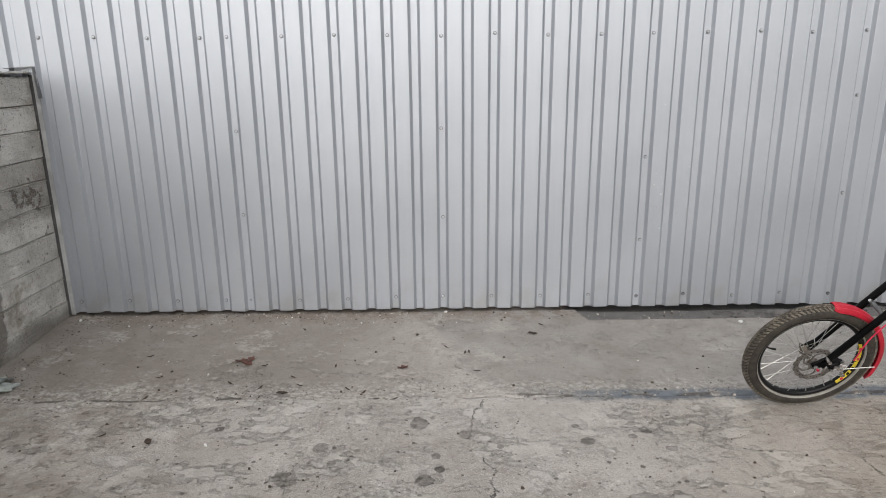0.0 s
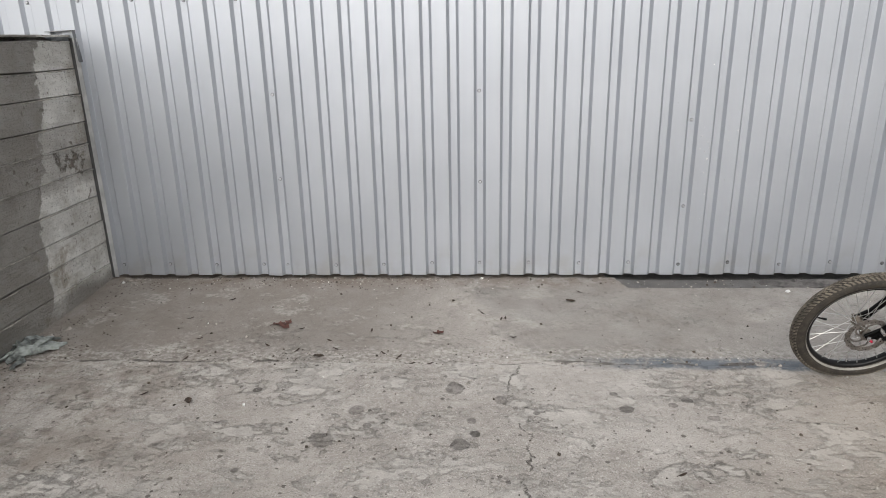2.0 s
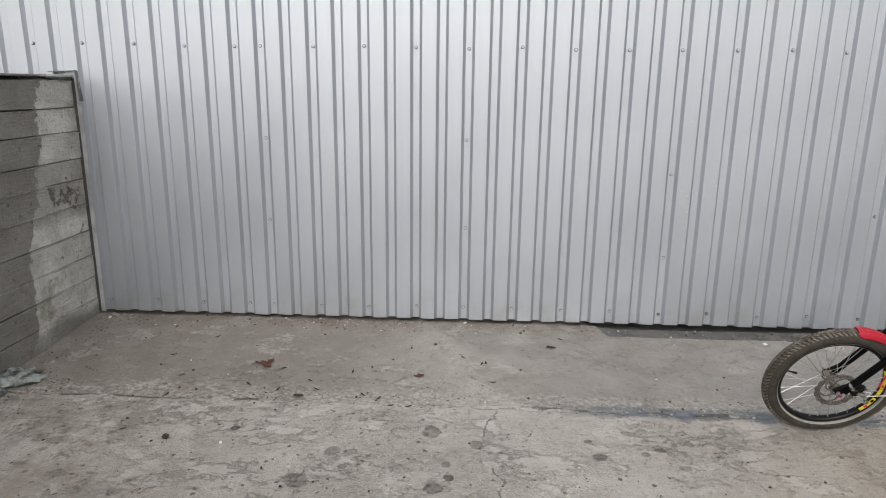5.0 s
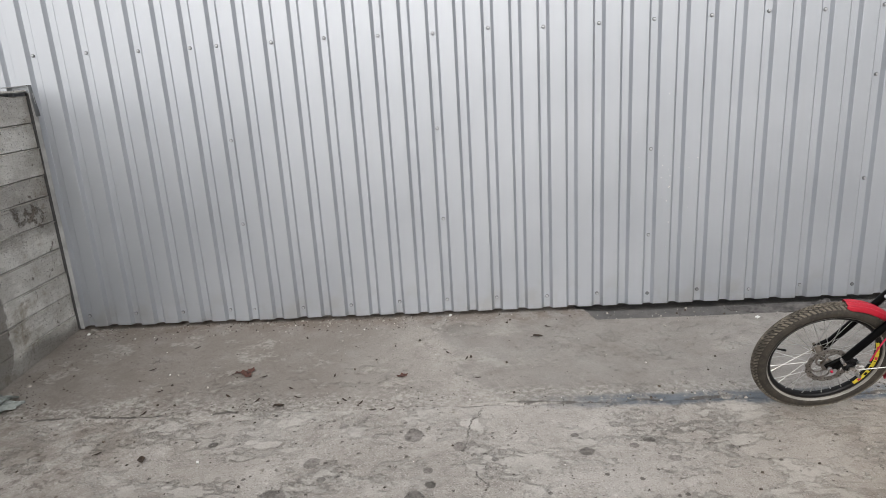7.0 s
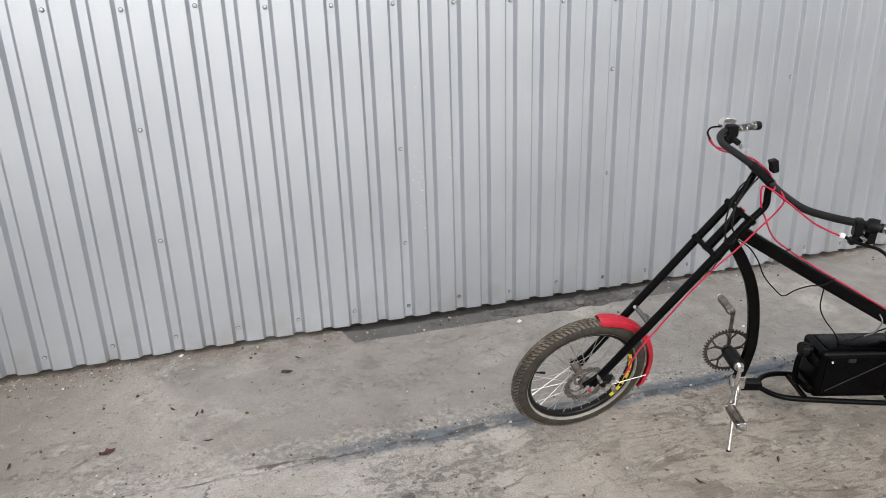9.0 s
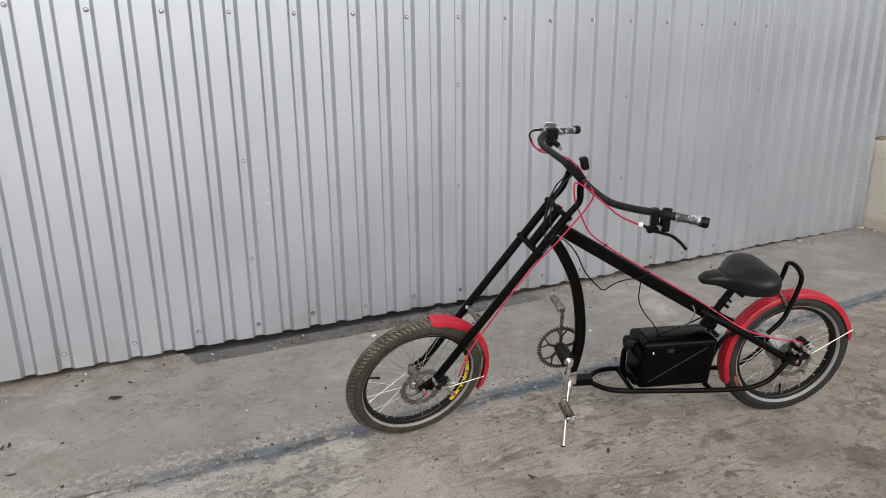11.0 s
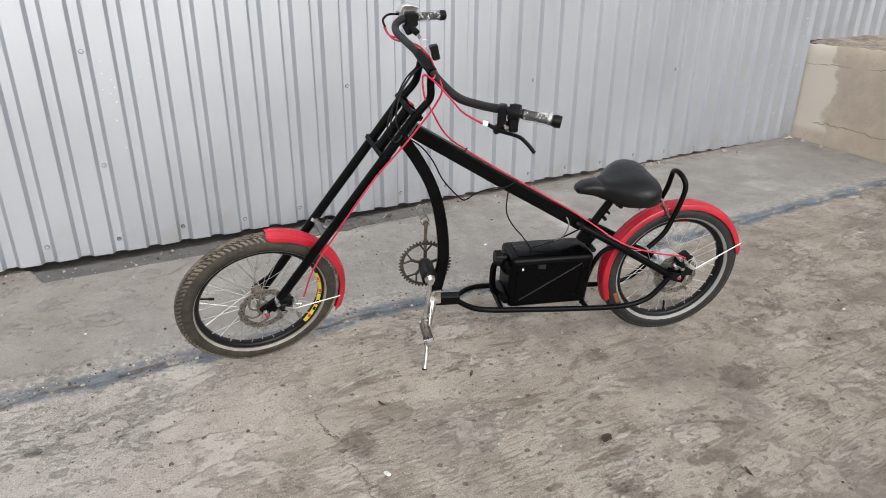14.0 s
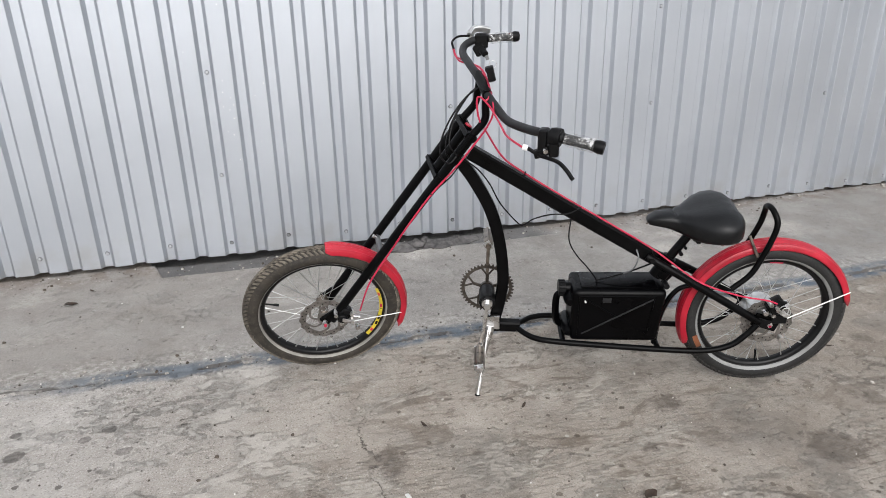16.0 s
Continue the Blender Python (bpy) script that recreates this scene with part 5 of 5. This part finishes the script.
def build_saddle(bike):
    """A broad sprung-nose saddle: stations along its length."""
    verts, faces = [], []
    st = [(0.369, 0.010, 0.580, 0.010), (0.363, 0.022, 0.587, 0.024), (0.345, 0.032, 0.597, 0.036), (0.318, 0.037, 0.602, 0.046), (0.298, 0.041, 0.604, 0.053), (0.289, 0.043, 0.598, 0.052), (0.281, 0.049, 0.605, 0.061), (0.268, 0.058, 0.607, 0.068), (0.245, 0.084, 0.613, 0.080),
          (0.220, 0.108, 0.622, 0.090), (0.190, 0.124, 0.630, 0.096), (0.160, 0.127, 0.633, 0.098), (0.136, 0.118, 0.630, 0.094), (0.119, 0.098, 0.621, 0.082), (0.109, 0.072, 0.610, 0.062), (0.104, 0.042, 0.598, 0.036)]
    k = 22
    for u, w, top, deep in st:
        for i in range(k):
            a = 2 * math.pi * i / k
            ca, sa = math.cos(a), math.sin(a)
            y = w * (abs(ca) ** 0.8) * (1 if ca > 0 else -1)
            z = top - deep * 0.42 + (deep * 0.42 * (abs(sa) ** 0.72) if sa > 0 else -deep * 0.58 * (abs(sa) ** 0.6))
            if sa > 0:
                z -= 0.010 * max(0, 1 - abs(y) / 0.032) * min(1, max(0, (0.29 - u) / 0.06))
            z -= 0.055 * y * min(1, max(0, (0.29 - u) / 0.06))
            verts.append((u, y, z))
    n = len(st)
    for j in range(n - 1):
        for i in range(k):
            faces.append((j * k + i, j * k + (i + 1) % k, (j + 1) * k + (i + 1) % k, (j + 1) * k + i))
    faces += [tuple(range(k)), tuple(range(n * k - 1, (n - 1) * k - 1, -1))]
    saddle = part("saddle", Geo().add(verts, faces), VINYL, bike, "broad padded black vinyl saddle", smooth=70)
    part("seat_post", Geo().rod((0.292, 0, 0.440), (0.218, 0, 0.560), 0.0135, 14), BLACK, saddle)
    part("clamp_bolt", Geo().rod((0.262, -0.028, 0.474), (0.262, 0.030, 0.474), 0.006, 10).rod((0.250, -0.024, 0.492), (0.250, 0.026, 0.492), 0.0045, 8), PLASTIC, saddle)
    part("seat_clamp", Geo().rod((0.226, -0.03, 0.532), (0.226, 0.036, 0.532), 0.013, 12).rod((0.222, -0.025, 0.528), (0.222, 0.045, 0.524), 0.008, 8), PLASTIC, saddle)
    for s in (1, -1):
        part("saddle_rail", Geo().tube(smooth_path([(0.33, s * 0.012, 0.566), (0.26, s * 0.02, 0.542), (0.18, s * 0.026, 0.542), (0.125, s * 0.045, 0.556)], 4), 0.0035, 6), FLASH, saddle)


def build_cranks(bike):
    c = (0.842, 0.0, 0.303)
    bb = part("bottom_bracket", Geo().rod((0.842, -0.036, 0.303), (0.842, 0.036, 0.303), 0.0255, 20), PLASTIC, bike, "black bottom bracket shell")
    part("end_cap", Geo().rod((0.842, 0.036, 0.303), (0.842, 0.047, 0.303), 0.017, 16), STEEL, bb)
    part("crank_bolt", Geo().rod((0.842, 0.047, 0.303), (0.842, 0.066, 0.303), 0.0095, 10), STEEL, bb)
    g, n = Geo(), 44
    verts, faces, m = [], [], 4 * n
    for y in (-0.055, -0.058):
        for k in range(m):
            a = 2 * math.pi * k / m
            r = (0.0815, 0.0815, 0.0885, 0.0885)[k % 4]
            verts += [(c[0] + r * math.cos(a), y, c[2] + r * math.sin(a)), (c[0] + 0.0725 * math.cos(a), y, c[2] + 0.0725 * math.sin(a))]
    for k in range(m):
        j = (k + 1) % m
        faces += [(2 * k, 2 * j, 2 * j + 1, 2 * k + 1), (2 * m + 2 * k, 2 * m + 2 * k + 1, 2 * m + 2 * j + 1, 2 * m + 2 * j), (2 * k, 2 * m + 2 * k, 2 * m + 2 * j, 2 * j), (2 * k + 1, 2 * j + 1, 2 * m + 2 * j + 1, 2 * m + 2 * k + 1)]
    g.add(verts, faces)
    for k in range(5):
        a = 2 * math.pi * k / 5 + 0.35
        d = Vector((math.cos(a), 0, math.sin(a)))
        o = Vector((c[0], -0.0565, c[2]))
        arm = Geo().bar([o + d * 0.018, o + d * 0.050], 0.005, 0.010, (-d.z, 0, d.x))
        for s in (1, -1):
            e = Vector((math.cos(a + s * 0.26), 0, math.sin(a + s * 0.26)))
            arm.bar([o + d * 0.046, o + e * 0.0735], 0.004, 0.006, (-d.z, 0, d.x))
        part("spider_arm", arm, RING, bb)
    part("spider_hub", Geo().rod((c[0], -0.052, c[2]), (c[0], -0.062, c[2]), 0.022, 18), RING, bb)
    part("chainring", g, RING, bb, "toothed dark steel chainring without a chain")
    for s, tilt, up in ((1, 0.024, -1), (-1, -0.004, 1)):
        y0, y1 = s * 0.058, s * 0.072
        arm = [(c[0], y0, c[2]), (c[0] + tilt * 0.4, s * 0.066, c[2] + up * 0.08), (c[0] + tilt, y1, c[2] + up * 0.142)]
        crank = part("crank_arm", Geo().bar(arm, 0.012, 0.0105, (1, 0, 0)), STEEL if s > 0 else RUSTY, bb, "worn steel crank arm")
        p = Vector((c[0] + tilt, y1, c[2] + up * 0.142))
        pedal = part("pedal", Geo().rod(p, p + Vector((0, s * 0.108, 0)), 0.009, 10), RUSTY, crank, "worn metal cage pedal")
        lean = Matrix.Rotation(radians(12 if s > 0 else -60), 4, "Y")
        part("barrel", Geo().tube([p + Vector((0, s * q, 0)) for q in (0.010, 0.020, 0.060, 0.102, 0.110)], 0.0158, 12, scale=[0.8, 1.0, 0.85, 1.0, 0.8]), RUSTY, pedal, "tarnished pedal barrel")
        for off in (-0.0140, 0.0140):
            v = lean @ Vector((off, 0, 0))
            part("cage", Geo().bar([p + v + Vector((0, s * 0.012, 0)), p + v + Vector((0, s * 0.112, 0))], 0.004, 0.017, lean @ Vector((0, 0, 1))), RUSTY, pedal, "worn cage plate")
        for yy in (0.012, 0.112):
            a, b = lean @ Vector((-0.0145, 0, 0)), lean @ Vector((0.0145, 0, 0))
            part("cage_end", Geo().bar([p + a + Vector((0, s * yy, 0)), p + b + Vector((0, s * yy, 0))], 0.005, 0.021, lean @ Vector((0, 0, 1))), DULL, pedal)
        part("pedal_cap", Geo().rod(p + Vector((0, s * 0.112, 0)), p + Vector((0, s * 0.128, 0)), 0.0125, 12, 0.010), STEEL, pedal)


def build_canister():
    """A flat black jerrycan that lies on the rails as a battery box."""
    can = new("canister")
    can.matrix_world = RIDE
    tagged(can, "black plastic jerrycan lying on the bicycle's rails as a box", "jerrycan")
    bm = bmesh.new()
    bmesh.ops.create_cube(bm, size=1.0)
    for v in bm.verts:
        v.co = Vector((v.co.x * 0.286 + (0.012 if v.co.x < 0 and v.co.z < 0 else 0), v.co.y * 0.134, v.co.z * 0.186))
    bmesh.ops.bevel(bm, geom=list(bm.edges), offset=0.020, segments=4, profile=0.6, affect="EDGES")
    bmesh.ops.translate(bm, vec=(0.437, 0, 0.272), verts=bm.verts)
    me = bpy.data.meshes.new("body")
    bm.to_mesh(me)
    bm.free()
    for p in me.polygons:
        p.use_smooth = True
    me.set_sharp_from_angle(angle=radians(50))
    body = part("body", me, CAN, can, "glossy black moulded body")
    for z, tall, deep in ((0.318, 0.044, 0.026), (0.205, 0.040, 0.030)):
        knob = Geo().tube([(0.572 + 0.35 * deep, y, z) for y in (-0.058, -0.050, -0.03, 0.03, 0.050, 0.058)], tall * 0.5, 16, scale=[0.55, 0.85, 1.0, 1.0, 0.85, 0.55])
        part("shoulder", knob, CAN, body, "rounded moulded bulge")
    part("lid_field", Geo().box((0.437, 0, 0.3655), (0.230, 0.096, 0.007)), CAN, body, "raised field on the upper side")
    for s in (1, -1):
        part("edge_bead", Geo().tube(smooth_path([(0.556, s * 0.0665, 0.203), (0.556, s * 0.0665, 0.335), (0.542, s * 0.0665, 0.345), (0.345, s * 0.0665, 0.345), (0.334, s * 0.0665, 0.335), (0.345, s * 0.0665, 0.205)], 4), 0.0032, 6), CAN, body)
    handle = smooth_path([(0.590, 0.0, 0.322), (0.612, 0.006, 0.322), (0.622, 0.008, 0.308), (0.622, 0.008, 0.245), (0.612, 0.006, 0.212), (0.586, 0.0, 0.200)], 5)
    part("handle", Geo().bar(handle, 0.022, 0.013, (1, 0, 0.2)), CAN, can, "moulded carrying handle")
    neck = part("neck", Geo().rod((0.572, 0, 0.338), (0.598, 0, 0.338), 0.019, 18), CAN, can)
    part("cap", Geo().rod((0.596, 0, 0.338), (0.618, 0, 0.338), 0.0245, 14), PLASTIC, neck, "ribbed black screw cap")
    for k in range(14):
        a = 2 * math.pi * k / 14
        part("cap_rib", Geo().box((0.607, 0.0245 * math.cos(a), 0.338 + 0.0245 * math.sin(a)), (0.020, 0.004, 0.004)), PLASTIC, neck)
    for s in (1, -1):
        part("rib", Geo().bar([(0.545, s * 0.0678, 0.34), (0.345, s * 0.0678, 0.210)], 0.003, 0.0040, (0, 0, 1)), CAN, body)
        # lighter material paints the glint along this rib
        part("rib", Geo().bar([(0.335, s * 0.0678, 0.338), (0.545, s * 0.0678, 0.21)], 0.004, 0.0045, (0, 0, 1)), simple_bar, body, "moulded rib in a lighter black for its glint")
    part("cut_opening", Geo().rod((0.505, 0.012, 0.356), (0.505, 0.012, 0.3635), 0.013, 14), PLASTIC, body, "cut hole for the wires")
    part("sticker", Geo().box((0.475, 0.0674, 0.333), (0.026, 0.0016, 0.016)), simple_bar, body, "small moulded mark")
    part("screw_tip", Geo().box((0.54, 0.068, 0.328), (0.005, 0.002, 0.009), Matrix.Rotation(radians(20), 4, "Y")), WHITE, body, "white paint fleck")


simple_bar = simple("matt_black_bar", (0.011, 0.011, 0.012), 0.48, 0, 0.3, 40, 0.2, 0.3)
build_bicycle()
build_canister()


# ---- loose things ----
def leaf_mesh(seed, long, wide, lobes=0):
    """A dry curled leaf blade with a midrib."""
    rnd = random.Random(seed)
    n, verts, faces = 9, [], []
    for i in range(n):
        t = i / (n - 1)
        w = wide * math.sin(math.pi * min(1, t * 0.95 + 0.04)) ** 0.7 * (1 + (0.45 * math.sin(t * lobes * 6.28) if lobes else 0)) + 0.0005
        lift = 0.10 * long * math.sin(t * 5 + seed) + 0.002
        for s in (-1, -0.5, 0, 0.5, 1):
            verts.append((long * (t - 0.5), s * w * rnd.uniform(0.85, 1.15), 0.004 + max(0, lift) + 0.35 * abs(s) ** 1.5 * w * rnd.uniform(0.7, 1.2)))
    for i in range(n - 1):
        for k in range(4):
            faces.append((i * 5 + k, i * 5 + k + 1, i * 5 + k + 6, i * 5 + k + 5))
    m = len(verts)
    under = [(x, y, z - 0.0012) for x, y, z in verts]
    g = Geo().add(verts + under, faces + [tuple(m + q for q in reversed(f)) for f in faces])
    g.tube([(-long * 0.75, 0, 0.004), (-long * 0.5, 0, 0.006), (0, 0, 0.007), (long * 0.45, 0, 0.006)], 0.0007, 4)
    return g.mesh("dry_leaf", smooth=60)


def on_ground(x, y, lift=0.0):
    return ground_height(x, y) + 0.004 * noise.noise((x * 1.3, y * 1.3, 0)) + lift


def build_leaves():
    rnd = random.Random(21)
    brown, red, slim = leaf_mesh(1, 0.050, 0.013), leaf_mesh(2, 0.060, 0.014, 2), leaf_mesh(3, 0.030, 0.0038)
    brown.materials.append(LEAF), red.materials.append(LEAF_RED), slim.materials.append(LEAF)
    spots = [(red, -0.985, -0.612, 20), (red, -0.945, -0.600, 75), (red, -0.950, -0.640, -30), (slim, -0.86, -0.66, 10), (brown, 0.464, -0.345, 5), (slim, -0.83, -0.87, 60),
             (brown, -0.72, -0.925, 10), (red, -0.20, -0.70, 40), (slim, -0.22, -0.985, 20), (slim, 0.15, -0.74, -10), (slim, 0.10, -0.55, 70), (brown, 2.192, -1.955, 30),
             (slim, 2.43, -2.233, 80), (slim, -0.30, -0.985, 10), (slim, -1.45, -0.55, 30), (brown, -1.15, -1.30, 120), (slim, -1.35, -1.25, 40), (slim, 0.63, -1.72, 20), (slim, 2.02, -1.50, 50)]
    for k in range(16):
        x = rnd.uniform(-1.9, 0.6) if k % 6 else rnd.uniform(1.4, 3.2)
        spots.append((slim, x, rnd.uniform(-0.95, -0.15) if k % 6 else rnd.uniform(-2.2, -1.2), rnd.uniform(0, 180)))
    for mesh, x, y, turn in spots:
        ob = new("dry_leaf", mesh)
        ob.matrix_world = pose(x, y, on_ground(x, y), rnd.uniform(-6, 6), rnd.uniform(-6, 6), turn)
        word = "reddish curled dry leaf lying on the concrete" if mesh is red else "small brown dry leaf lying on the concrete"
        tagged(ob, word, "leaf", "dry leaves on the yard")


def stone(g, rnd, x, y, r, z):
    """A rough low pebble."""
    t = Matrix.Translation((x, y, z)) @ Euler((0, 0, rnd.uniform(0, 6.28))).to_matrix().to_4x4()
    top = [(math.cos(a) * r * rnd.uniform(0.5, 0.8), math.sin(a) * r * rnd.uniform(0.4, 0.7), r * rnd.uniform(0.45, 0.8)) for a in (0, 1.26, 2.51, 3.77, 5.03)]
    low = [(math.cos(a) * r * rnd.uniform(0.85, 1.2), math.sin(a) * r * rnd.uniform(0.6, 1.0), -r * 0.2) for a in (0, 1.26, 2.51, 3.77, 5.03)]
    g.add([t @ Vector(p) for p in low + top], [(i, (i + 1) % 5, 5 + (i + 1) % 5, 5 + i) for i in range(5)] + [(5, 6, 7, 8, 9)])


def build_grit():
    rnd = random.Random(5)
    kinds = (("grit", GRIT, "pale concrete grit scattered over the yard", 1300), ("crumbs", CRUMB, "dark crumbs of earth and bark over the yard", 1500), ("chips", CHIP, "tiny white chips of lime and paint", 170))
    for name, mt, label, count in kinds:
        g = Geo()
        for k in range(count):
            q = rnd.random()
            if q < 0.33:
                x, y = rnd.uniform(-2.05, 5.5), -rnd.uniform(0.0, 0.30) ** 1.5 - 0.03
                if rnd.random() < 0.4:
                    x = rnd.uniform(-2.05, -0.2)
            elif q < 0.50:
                x, y = rnd.uniform(-2.0, 2.6), -0.94 + rnd.gauss(0, 0.05)
            elif name == "crumbs" and q < 0.72:
                x, y = -2.08 + abs(rnd.gauss(0, 0.16)), rnd.uniform(-1.3, -0.02)
            else:
                x, y = rnd.uniform(-2.05, 3.9), rnd.uniform(-2.6, -0.05)
            r = rnd.uniform(0.0016, 0.0046) if rnd.random() < 0.88 else rnd.uniform(0.005, 0.009)
            if name == "chips" or x < -1.6:
                r *= 0.8
            stone(g, rnd, x, y, r, on_ground(x, y))
        ob = part(name, g, mt, label=label, smooth=0)
        tagged(ob, category="grit", kind="stuff")


def build_rubble():
    """Broken lumps lying in the bare trench and at the foot of the walls."""
    rnd = random.Random(8)
    spots = [(1.98, -0.12, 0.040), (2.04, -0.07, 0.022), (2.20, -0.10, 0.020), (1.70, -0.09, 0.014), (2.35, -0.12, 0.014),
             (-2.02, -0.06, 0.02), (-1.96, -0.13, 0.014), (-2.06, -0.75, 0.02), (-2.02, -0.66, 0.016), (5.60, -0.05, 0.03), (5.64, -0.14, 0.025), (5.62, -0.3, 0.02), (2.18, -2.07, 0.012), (2.205, -2.06, 0.010), (4.9, -0.07, 0.02), (4.3, -0.06, 0.018)]
    for x, y, r in spots:
        bm = bmesh.new()
        bmesh.ops.create_icosphere(bm, subdivisions=2, radius=1.0)
        k = rnd.uniform(0, 50)
        for v in bm.verts:
            d = 1 + 0.55 * noise.noise(v.co * 1.3 + Vector((k, 0, 0))) + 0.15 * noise.noise(v.co * 4 + Vector((k, 0, 0)))
            v.co = Vector((v.co.x * 1.2, v.co.y * 0.85, max(-0.25, v.co.z * 0.62))) * r * d
        me = bpy.data.meshes.new("lump")
        bm.to_mesh(me)
        bm.free()
        me.materials.append(FELT if 1.5 < x < 2.5 and y > -0.2 else SLAB)
        ob = new("concrete_lump", me)
        ob.matrix_world = pose(x, y, on_ground(x, y, 0.1 * r) + (0.018 if 1.5 < x < 2.5 and y > -0.2 else 0), 0, 0, rnd.uniform(0, 360))
        tagged(ob, "broken dirty lump of concrete lying on the ground", "rubble", "lumps by the walls")


def build_felt():
    """A torn, pitted strip of roofing felt that lies crumpled along the foot of the sheets."""
    verts, faces, nx, ny = [], [], 60, 14
    for j in range(ny):
        for i in range(nx):
            u, v = i / (nx - 1), j / (ny - 1)
            x = 1.52 + 0.80 * u + 0.012 * noise.noise((v * 5, 3, u))
            y = -0.058 - v * (0.118 + 0.030 * noise.noise((u * 9, 0, 4))) * min(1.0, 0.35 + 2.2 * u, 0.4 + 4 * (1 - u))
            edge = min(1.0, 5 * u, 6 * (1 - u)) * math.sin(math.pi * min(1.0, 0.08 + v * 0.9))
            pit = max(0.0, noise.noise((x * 34 + y * 20, y * 46, 2)))
            z = 0.004 + edge * (0.016 + 0.016 * u + 0.012 * noise.noise((x * 9, y * 12, 1)) - 0.016 * pit)
            verts.append((x, y, ground_height(x, min(y, -0.06)) + max(0.002, z)))
    for j in range(ny - 1):
        for i in range(nx - 1):
            faces.append((j * nx + i, j * nx + i + 1, (j + 1) * nx + i + 1, (j + 1) * nx + i))
    m = len(verts)
    low = [(x, y, z - 0.006) for x, y, z in verts]
    rim = [i for i in range(nx)] + [j * nx + nx - 1 for j in range(1, ny)] + [(ny - 1) * nx + i for i in range(nx - 2, -1, -1)] + [j * nx for j in range(ny - 2, 0, -1)]
    sides = [(rim[k], rim[(k + 1) % len(rim)], m + rim[(k + 1) % len(rim)], m + rim[k]) for k in range(len(rim))]
    ob = part("felt_scrap", Geo().add(verts + low, faces + [tuple(m + q for q in reversed(f)) for f in faces] + sides), FELT, label="crumpled pitted strip of dark roofing felt along the sheets", smooth=50)
    tagged(ob, category="roofing felt")


def build_rag():
    """A crumpled cloth heaped against the concrete wall."""
    rnd = random.Random(14)
    g = Geo()
    for k in range(22):
        u, v, turn, long = rnd.uniform(-0.06, 0.10), rnd.uniform(-0.10, 0.10), rnd.gauss(0.1, 0.6), rnd.uniform(0.10, 0.22)
        base, path = 0.006 + 0.045 * rnd.random() * (1 - abs(v) / 0.12), []
        for i in range(12):
            t = i / 11 - 0.5
            bend = 0.030 * noise.noise((t * 4, k * 1.7, 0))
            path.append((u + long * t * math.cos(turn) - bend * math.sin(turn), v + long * t * math.sin(turn) + bend * math.cos(turn), 0.003 + base * (1 - 3.4 * t * t) + 0.010 * abs(noise.noise((t * 7, k, 3)))))
        w, h = rnd.uniform(0.009, 0.020), rnd.uniform(0.004, 0.008)
        sect = [(w * math.cos(q), h * math.sin(q) + 0.006 * math.sin(2.6 * math.cos(q) + k)) for q in (i * math.pi / 5 for i in range(10))]
        g.sweep(path, sect, scale=[0.5 + 0.9 * math.sin(math.pi * (i + 0.5) / 12) * (0.8 + 0.5 * noise.noise((i * 0.9, k, 5))) for i in range(12)])
    ob = part("rag", g, RAG, label="crumpled dirty green-grey cloth heaped against the concrete wall", smooth=50)
    ob.matrix_world = pose(-2.10, -0.90, on_ground(-2.09, -0.88), 0, 0, 40)
    tagged(ob, category="cloth")


def build_litter():
    rnd = random.Random(3)
    for x, y, s in ((1.612, -0.222, 0.016), (-2.03, -0.10, 0.012), (0.01, -0.045, 0.012), (1.59, -1.795, 0.010), (-0.92, -1.33, 0.009), (2.62, -0.62, 0.009)):
        g = Geo().box((0, 0, 0.004), (s * 1.9, s, 0.006), Matrix.Rotation(0.2, 4, "X"))
        ob = part("litter", g, WHITE, label="small white scrap lying on the concrete", smooth=20)
        ob.matrix_world = pose(x, y, on_ground(x, y), 6, 4, rnd.uniform(0, 180))
        tagged(ob, category="scrap", group="white scraps")
    # flecks of white paint on the sheets
    g = Geo()
    for x0, z0, n, sx, sz in ((1.24, 0.78, 9, 0.05, 0.14), (5.55, 0.55, 40, 0.10, 0.26), (5.3, 0.35, 14, 0.12, 0.15), (1.15, 0.62, 8, 0.03, 0.2)):
        for k in range(n):
            cell = rnd.gauss(x0, sx)
            q = round(cell / PITCH - 0.5) * PITCH + PITCH / 2
            x = q + rnd.uniform(-0.030, 0.030)
            z, r = rnd.gauss(z0, sz), rnd.uniform(0.0012, 0.0032)
            if z < 0.12 or z > 1.4 or x > 5.64:
                continue
            ring = [(x + r * math.cos(t * 1.047) * rnd.uniform(0.6, 1.2), z + r * math.sin(t * 1.047) * rnd.uniform(0.6, 1.4)) for t in range(6)]
            g.add([(a, -DEPTH - 0.0045, b) for a, b in ring] + [(a, -DEPTH + 0.003, b) for a, b in ring], [(0, 1, 2, 3, 4, 5)] + [(i, (i + 1) % 6, 6 + (i + 1) % 6, 6 + i) for i in range(6)])
    ob = part("paint_flecks", g, WHITE, label="white paint flecks spattered on the steel sheets", smooth=0)
    tagged(ob, category="paint", kind="stuff")


GRIT = simple("pale_grit", (0.36, 0.335, 0.30), 0.9, 0, 0.35, 60)
CRUMB = simple("dark_crumbs", (0.075, 0.06, 0.048), 0.95, 0, 0.5, 60)
CHIP = simple("white_chips", (0.68, 0.66, 0.63), 0.8, 0, 0.2, 60)
build_leaves()
build_grit()
build_rubble()
build_felt()
build_rag()
build_litter()
